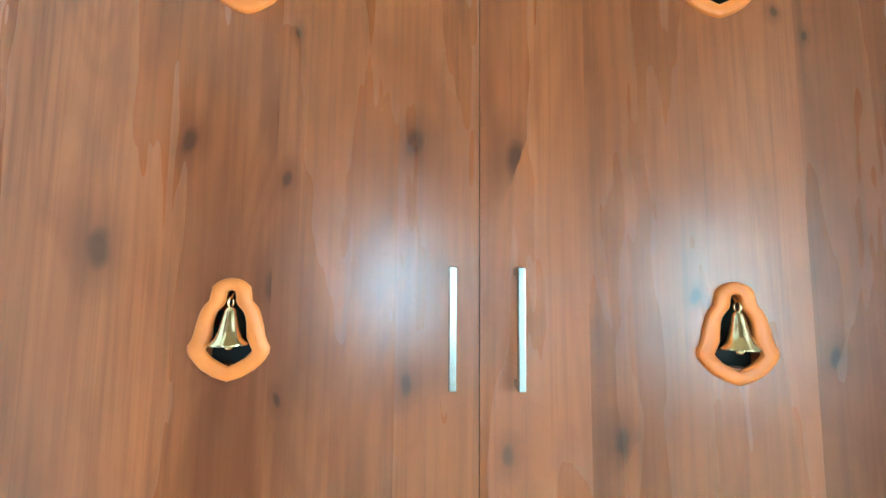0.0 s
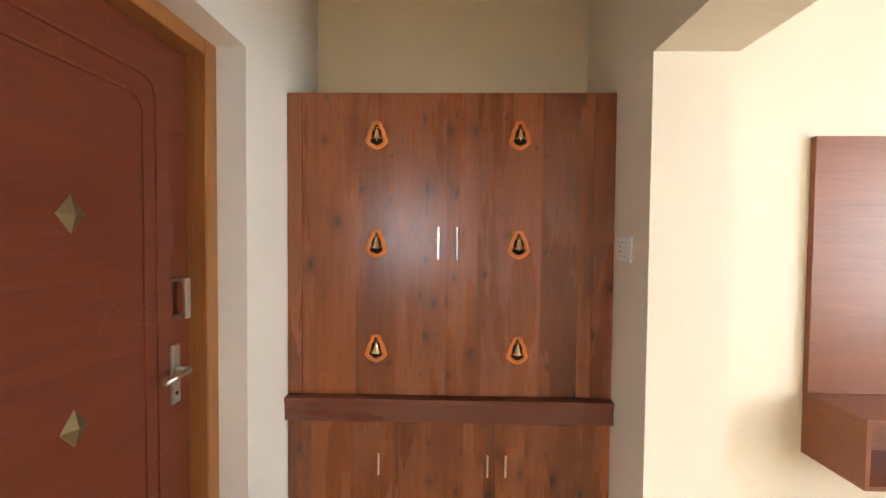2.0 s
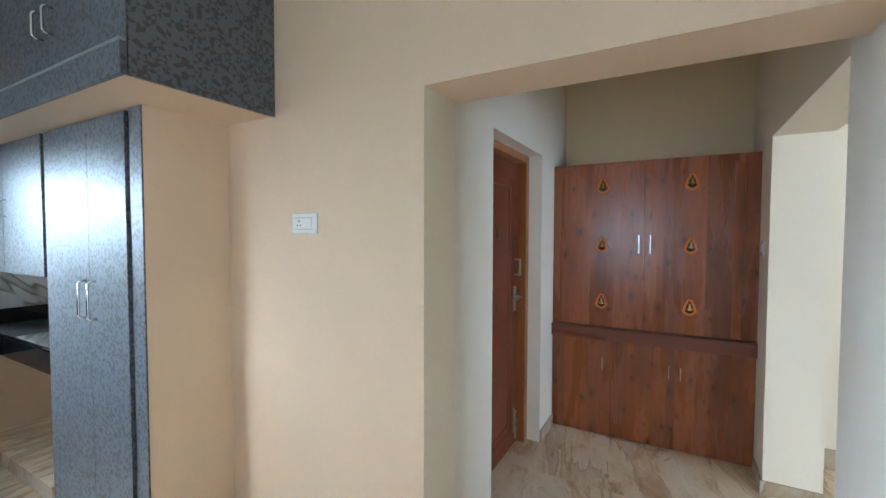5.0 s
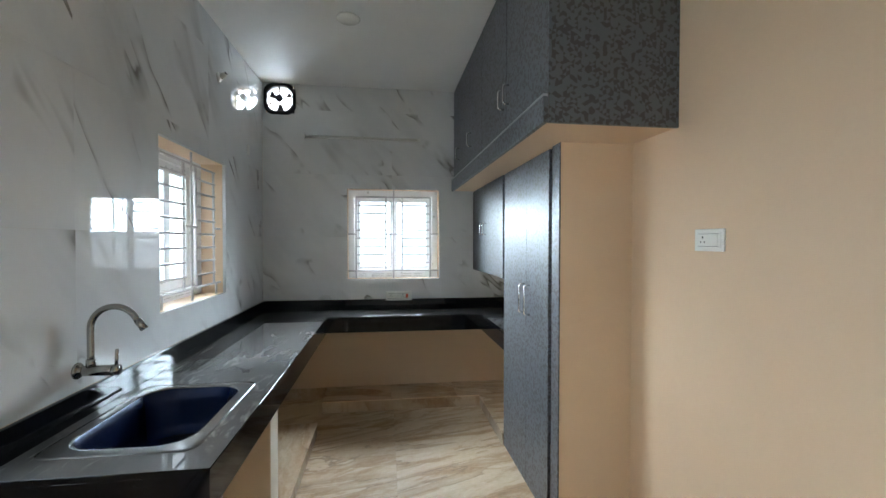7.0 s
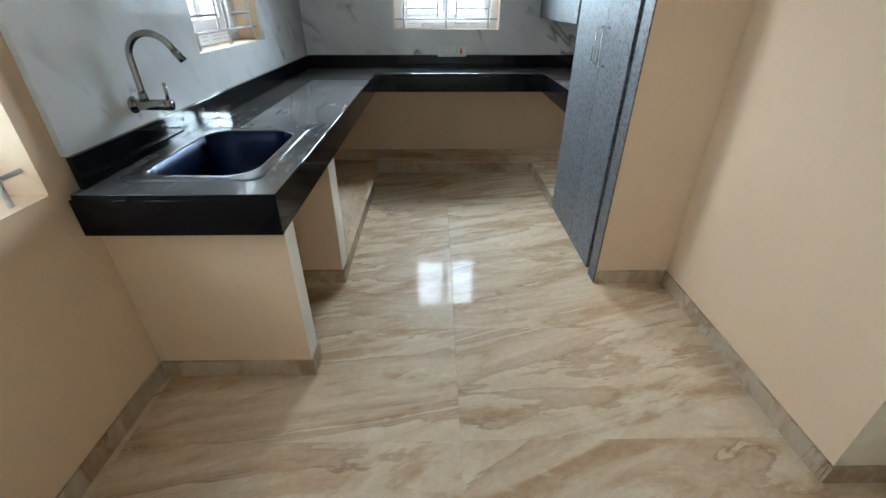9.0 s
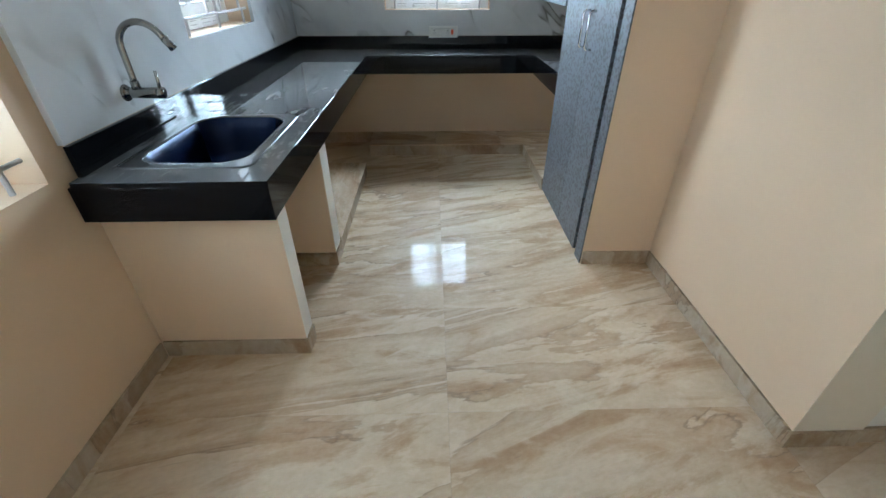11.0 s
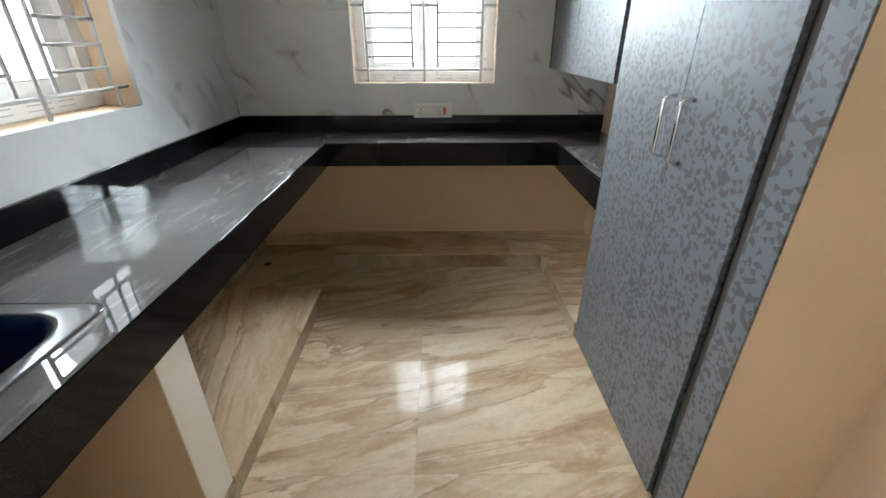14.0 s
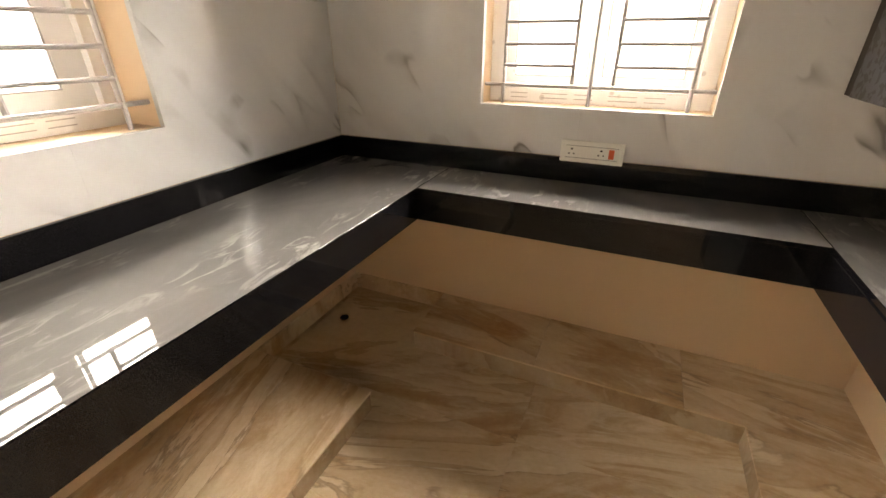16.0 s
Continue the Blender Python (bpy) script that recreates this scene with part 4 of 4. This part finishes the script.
# ---- kitchen: fittings on walls and ceiling ----
fan = thing("exhaust_fan", "black exhaust fan in a square housing near the ceiling", "fan")
n = 7
outer = round_rect(.288, .288, .085, n)
inner = []
for x, z in outer:
    l = math.hypot(x, z)
    inner.append((.122 * x / l, .122 * z / l))
fan.matrix_world = pose(-3.7165, FAN[0], FAN[1], 0, 0, 90)
part("housing", ring_between(outer, inner, -.022, 0.06, .008), M_FAN, fan, "black metal ring housing", True)
part("motor", rod((0, -.03, 0), (0, .05, 0), .034, 20), M_FAN, fan, "black motor hub")
for a in (90, 210, 330):
    c, s = math.cos(radians(a)), math.sin(radians(a))
    part("stay", block((-.006, -.012, .04), (.006, -.006, .124)), M_FAN, fan).matrix_local = pose(0, 0, 0, 0, a - 90, 0)
    bm = bmesh.new()
    rows = []
    for r in (.04, .075, .108):
        half = radians(11 + 7 * (r - .04) / .068)
        rows.append([[bm.verts.new((r * math.cos(radians(a + 60) + t * half), .03 + y + .018 * t, r * math.sin(radians(a + 60) + t * half))) for t in (-1, -.5, 0, .5, 1)] for y in (0, .002)])
    for p, q in zip(rows, rows[1:]):
        for s2 in (0, 1):
            for k in range(4):
                bm.faces.new([p[s2][k], p[s2][k + 1], q[s2][k + 1], q[s2][k]])
    bmesh.ops.recalc_face_normals(bm, faces=list(bm.faces))
    part("blade", bm, M_FAN, fan)

batten = thing("led_batten", "slim white tube-light batten, switched off", "light")
part("channel", block((-3.7155, -3.865, 2.486), (-3.699, -2.80, 2.514), .003), M_PLASTIC, batten)
part("diffuser", rod((-3.692, -3.85, 2.500), (-3.692, -2.815, 2.500), .011, 12), M_PLASTIC, batten, "frosted white tube", True)
part("end_cap", block((-3.7155, -3.874, 2.483), (-3.679, -3.8655, 2.517), .002), M_PLASTIC, batten)
part("end_cap", block((-3.7155, -2.7995, 2.483), (-3.679, -2.791, 2.517), .002), M_PLASTIC, batten)

holder = thing("bulb_holder", "empty angled white bulb holder on marble tiles", "bulb holder")
holder.matrix_world = pose(-2.68, -4.2595, 2.64, 0, 0, 180)
bm = lathe([(.036, 0), (.036, .006), (.030, .012), (.012, .016)])
bm.transform(Matrix.Rotation(radians(90), 4, 'X'))
part("rose", bm, M_PLASTIC, holder, "", True)
bm = lathe([(.018, 0), (.018, .03), (.015, .045), (.013, .045)])
bm.transform(Matrix.Translation((0, -.012, 0)) @ Matrix.Rotation(radians(50), 4, 'X'))
part("socket", bm, M_PLASTIC, holder, "", True)
bm = rod((0, -.0465, .029), (0, -.052, .0335), .012, 12)
part("contact_cup", bm, M_DARK, holder)

rose = thing("ceiling_rose", "plain round white ceiling outlet cover", "ceiling rose")
rose.location = (-2.455, -3.365, H + .001)
part("cover", lathe([(.078, 0), (.078, -.008), (.070, -.014), (.02, -.016)]), M_PLASTIC, rose, "", True)


# ---- windows ----
def window(name, w, h, label, m, depth=0.115, f=.060, s=.050, stile=.050):
    """A barred two-leaf window: u across, y outwards from the wall's face, z up from the sill."""
    t = thing(name, label, "window")
    t["kind"] = "structure"
    t.matrix_world = m
    y0, y1 = depth, depth + .06
    part("window_frame", ring_between([(0.002, .002), (w - .002, .002), (w - .002, h - .002), (.002, h - .002)], [(f, f), (w - f, f), (w - f, h - f), (f, h - f)], y0, y1), M_UPVC, t)
    for x0, x1 in ((f + .001, w / 2 + .021), (w / 2 - .021, w - f - .001)):
        back = x0 > .1
        ya = y0 + (.030 if back else .006)
        a, b = x0 + (s if back else stile), x1 - (stile if back else s)
        sash = part("sash", ring_between([(x0, f + .001), (x1, f + .001), (x1, h - f - .001), (x0, h - f - .001)], [(a, f + s), (b, f + s), (b, h - f - s), (a, h - f - s)], ya, ya + .022), M_UPVC, t)
        p = part("pane", block((a - .004, ya + .008, f + s - .004), (b + .004, ya + .012, h - f - s + .004)), M_GLASS, sash)
        p.visible_shadow = False
        part("gasket", ring_between([(a, f + s), (b, f + s), (b, h - f - s), (a, h - f - s)], [(a + .005, f + s + .005), (b - .005, f + s + .005), (b - .005, h - f - s - .005), (a + .005, h - f - s - .005)], ya + .001, ya + .006), M_GASKET, sash)
    for k in range(5):
        u, wide = .10 + k * (w - .20) / 5, (w - .20) / 5 * (.80 if k % 2 else .55)
        for z in (f * .36, f * .66):
            part("film_print", block((u, y0 - .0006, z - .0016), (u + wide, y0 + .001, z + .0016)), M_PRINT, t)
    g, r = .042, .0078
    grille = part("grille", rod((.003, g, .078), (w - .003, g, .078), r), M_IRON, t, "pale painted iron window bars")
    part("bar", rod((.085, g, h - .075), (w - .085, g, h - .075), r), M_IRON, grille)
    for u in (.085, w * .415, w * .595, w - .085):
        part("bar", rod((u, g + .008, .074), (u, g + .008, h - .070), r), M_IRON, grille)
    for u0, u1 in ((.085, w * .415), (w * .595, w - .085)):
        for k in range(8):
            z = .155 + k * (h - .31) / 7
            part("bar", rod((u0, g, z), (u1, g, z), r * .9), M_IRON, grille)
    part("bar", rod((w * .415, g, h * .5), (w * .595, g, h * .5), r), M_IRON, grille)
    for u0, u1 in ((.002, .085), (w - .085, w - .002)):
        part("bar", rod((u0, g, h * .5), (u1, g, h * .5), r), M_IRON, grille)
    part("bar", rod((w * .5, g - .004, .080), (w * .5, g - .004, h - .003), r * .9), M_IRON, grille)
    for u in (.085, w * .5, w - .085):
        part("bar", rod((u, g - .006, .003), (u, g - .006, .085), r), M_IRON, grille)
    return t


window("window_1", .89, .872, "white framed two-leaf window with pale iron bars", pose(-3.716, -3.487, 1.150, 0, 0, 90))
window("window_2", .897, .916, "white framed two-leaf window with pale iron bars", pose(-1.898, -4.26, 1.144, 0, 0, 180), .165, .066, .055, .085)
window("window_3", .925, 1.193, "white framed two-leaf window with pale iron bars", pose(0.08, -4.282, .867, 0, 0, 180), .150)

# ---- skirting ----
SK = .082


def skirt(lo, hi, owner="beige tile skirting along the wall"):
    """A run of skirting tiles, cut every 0.6 m with hairline joints."""
    bm = bmesh.new()
    k = 0 if hi[0] - lo[0] > hi[1] - lo[1] else 1
    a, n = lo[k], max(1, round((hi[k] - lo[k]) / .6))
    step = (hi[k] - lo[k]) / n
    for i in range(n):
        p, q = list(lo), list(hi)
        p[k], q[k] = a + i * step + .0006, a + (i + 1) * step - .0006
        add_box(bm, (*p, 0), (*q, SK))
    return structure("baseboard", bevelled(bm, .0015), M_SKIRT_SHADED, owner, "baseboard")


skirt((-1.601, -1.872), (LO - .001, -1.8605))
skirt((-1.6015, -2.246), (-1.590, -1.8725))
skirt((LX, -1.608), (LX + .011, -1.169))
skirt((LX, -.285), (LX + .011, .034))
skirt((RX - .011, -.247), (RX, .034))
skirt((RX - .011, -.2595), (1.066, -.2485))
skirt((RX - .011, -4.27), (RX, -1.456))
structure("baseboard", block((1.067, .258, 0), (4.39, .2695, .132), .0015), M_SKIRT_SHADED, "beige tile skirting along the wall", "baseboard")
skirt((LO, -1.872), (LO + .011, -1.6085))
skirt((-.9405, -4.2815), (.80, -4.271))
skirt((-.9515, -4.2705), (-.941, -3.6455))
skirt((-1.045, -3.6555), (-.952, -3.645))
skirt((-1.756, -3.6555), (-1.626, -3.645))
skirt((-1.6255, -4.2705), (-1.615, -3.6455))

structure("baseboard", block((-3.744, -4.270, 0), (-3.733, -3.6725, .101), .0015), M_FLOOR, "beige tile skirting along the wall", "baseboard")
structure("baseboard", block((-3.744, -4.2815, 0), (-2.935, -4.2705, .101), .0015), M_FLOOR, "beige tile skirting along the wall", "baseboard")

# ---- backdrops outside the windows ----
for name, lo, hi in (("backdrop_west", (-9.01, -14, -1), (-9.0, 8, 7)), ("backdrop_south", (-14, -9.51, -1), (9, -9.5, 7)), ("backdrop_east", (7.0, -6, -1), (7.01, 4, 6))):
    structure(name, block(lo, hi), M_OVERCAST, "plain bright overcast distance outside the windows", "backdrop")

# ---- wall tiles and floor tiles ----
FANH = (FAN[0] - .13, FAN[0] + .13, FAN[1] - .13, FAN[1] + .13)


def clad(axis, face, back, u0, u1, z0, z1, step_u, step_z, holes, owner):
    zs = [z0] + [z for z in (1.555, 2.155, 2.755) if z0 < z < z1] + [z1]
    us, u = [u0], u0 + step_u
    while u < u1 - .02:
        us.append(u)
        u += step_u
    us.append(u1)
    g = .0002
    for a, b in zip(us, us[1:]):
        for c, d in zip(zs, zs[1:]):
            cut = [(max(h[0], a + g), min(h[1], b - g), max(h[2], c + g), min(h[3], d - g)) for h in holes if h[0] < b and h[1] > a and h[2] < d and h[3] > c]
            bm = pierced(axis, face, back, a + g, b - g, c + g, d - g, cut)
            if len(bm.faces):
                part("tile", bm, M_TILE, owner)
            else:
                bm.free()


clad('x', -3.716, -3.744, -4.2595, -1.8615, .9545, H, 1.2, .6, [WB, FANH], wall_west)
clad('y', -4.260, -4.281, -3.7155, -.940, .9545, H, 1.2, .6, [WL], wall_south)

TILES = {}
xs = [-3.744] + [-.625 - .6 * k for k in range(5, -1, -1)] + [-.025 + .6 * k for k in range(0, 8)] + [4.399]
xs = sorted(x for x in set(xs) if -3.744 <= x <= 4.399)
ys = [-4.2815, -4.25, -3.05, -1.85, -.65, .319]
for a, b in zip(xs, xs[1:]):
    for c, d in zip(ys, ys[1:]):
        if b - a < .02 or d - c < .02 or (b < -.8 and c > -1.9):
            continue
        size = (round(b - a, 4), round(d - c, 4))
        if size not in TILES:
            w, l = size[0] / 2 - .0001, size[1] / 2 - .0003
            TILES[size] = mesh_of("tile", block((-w, -l, -.0115), (w, l, 0), .0004, 1), M_FLOOR)
        o = new("tile", TILES[size])
        o.parent = floor
        o.location = ((a + b) / 2, (c + d) / 2, 0)
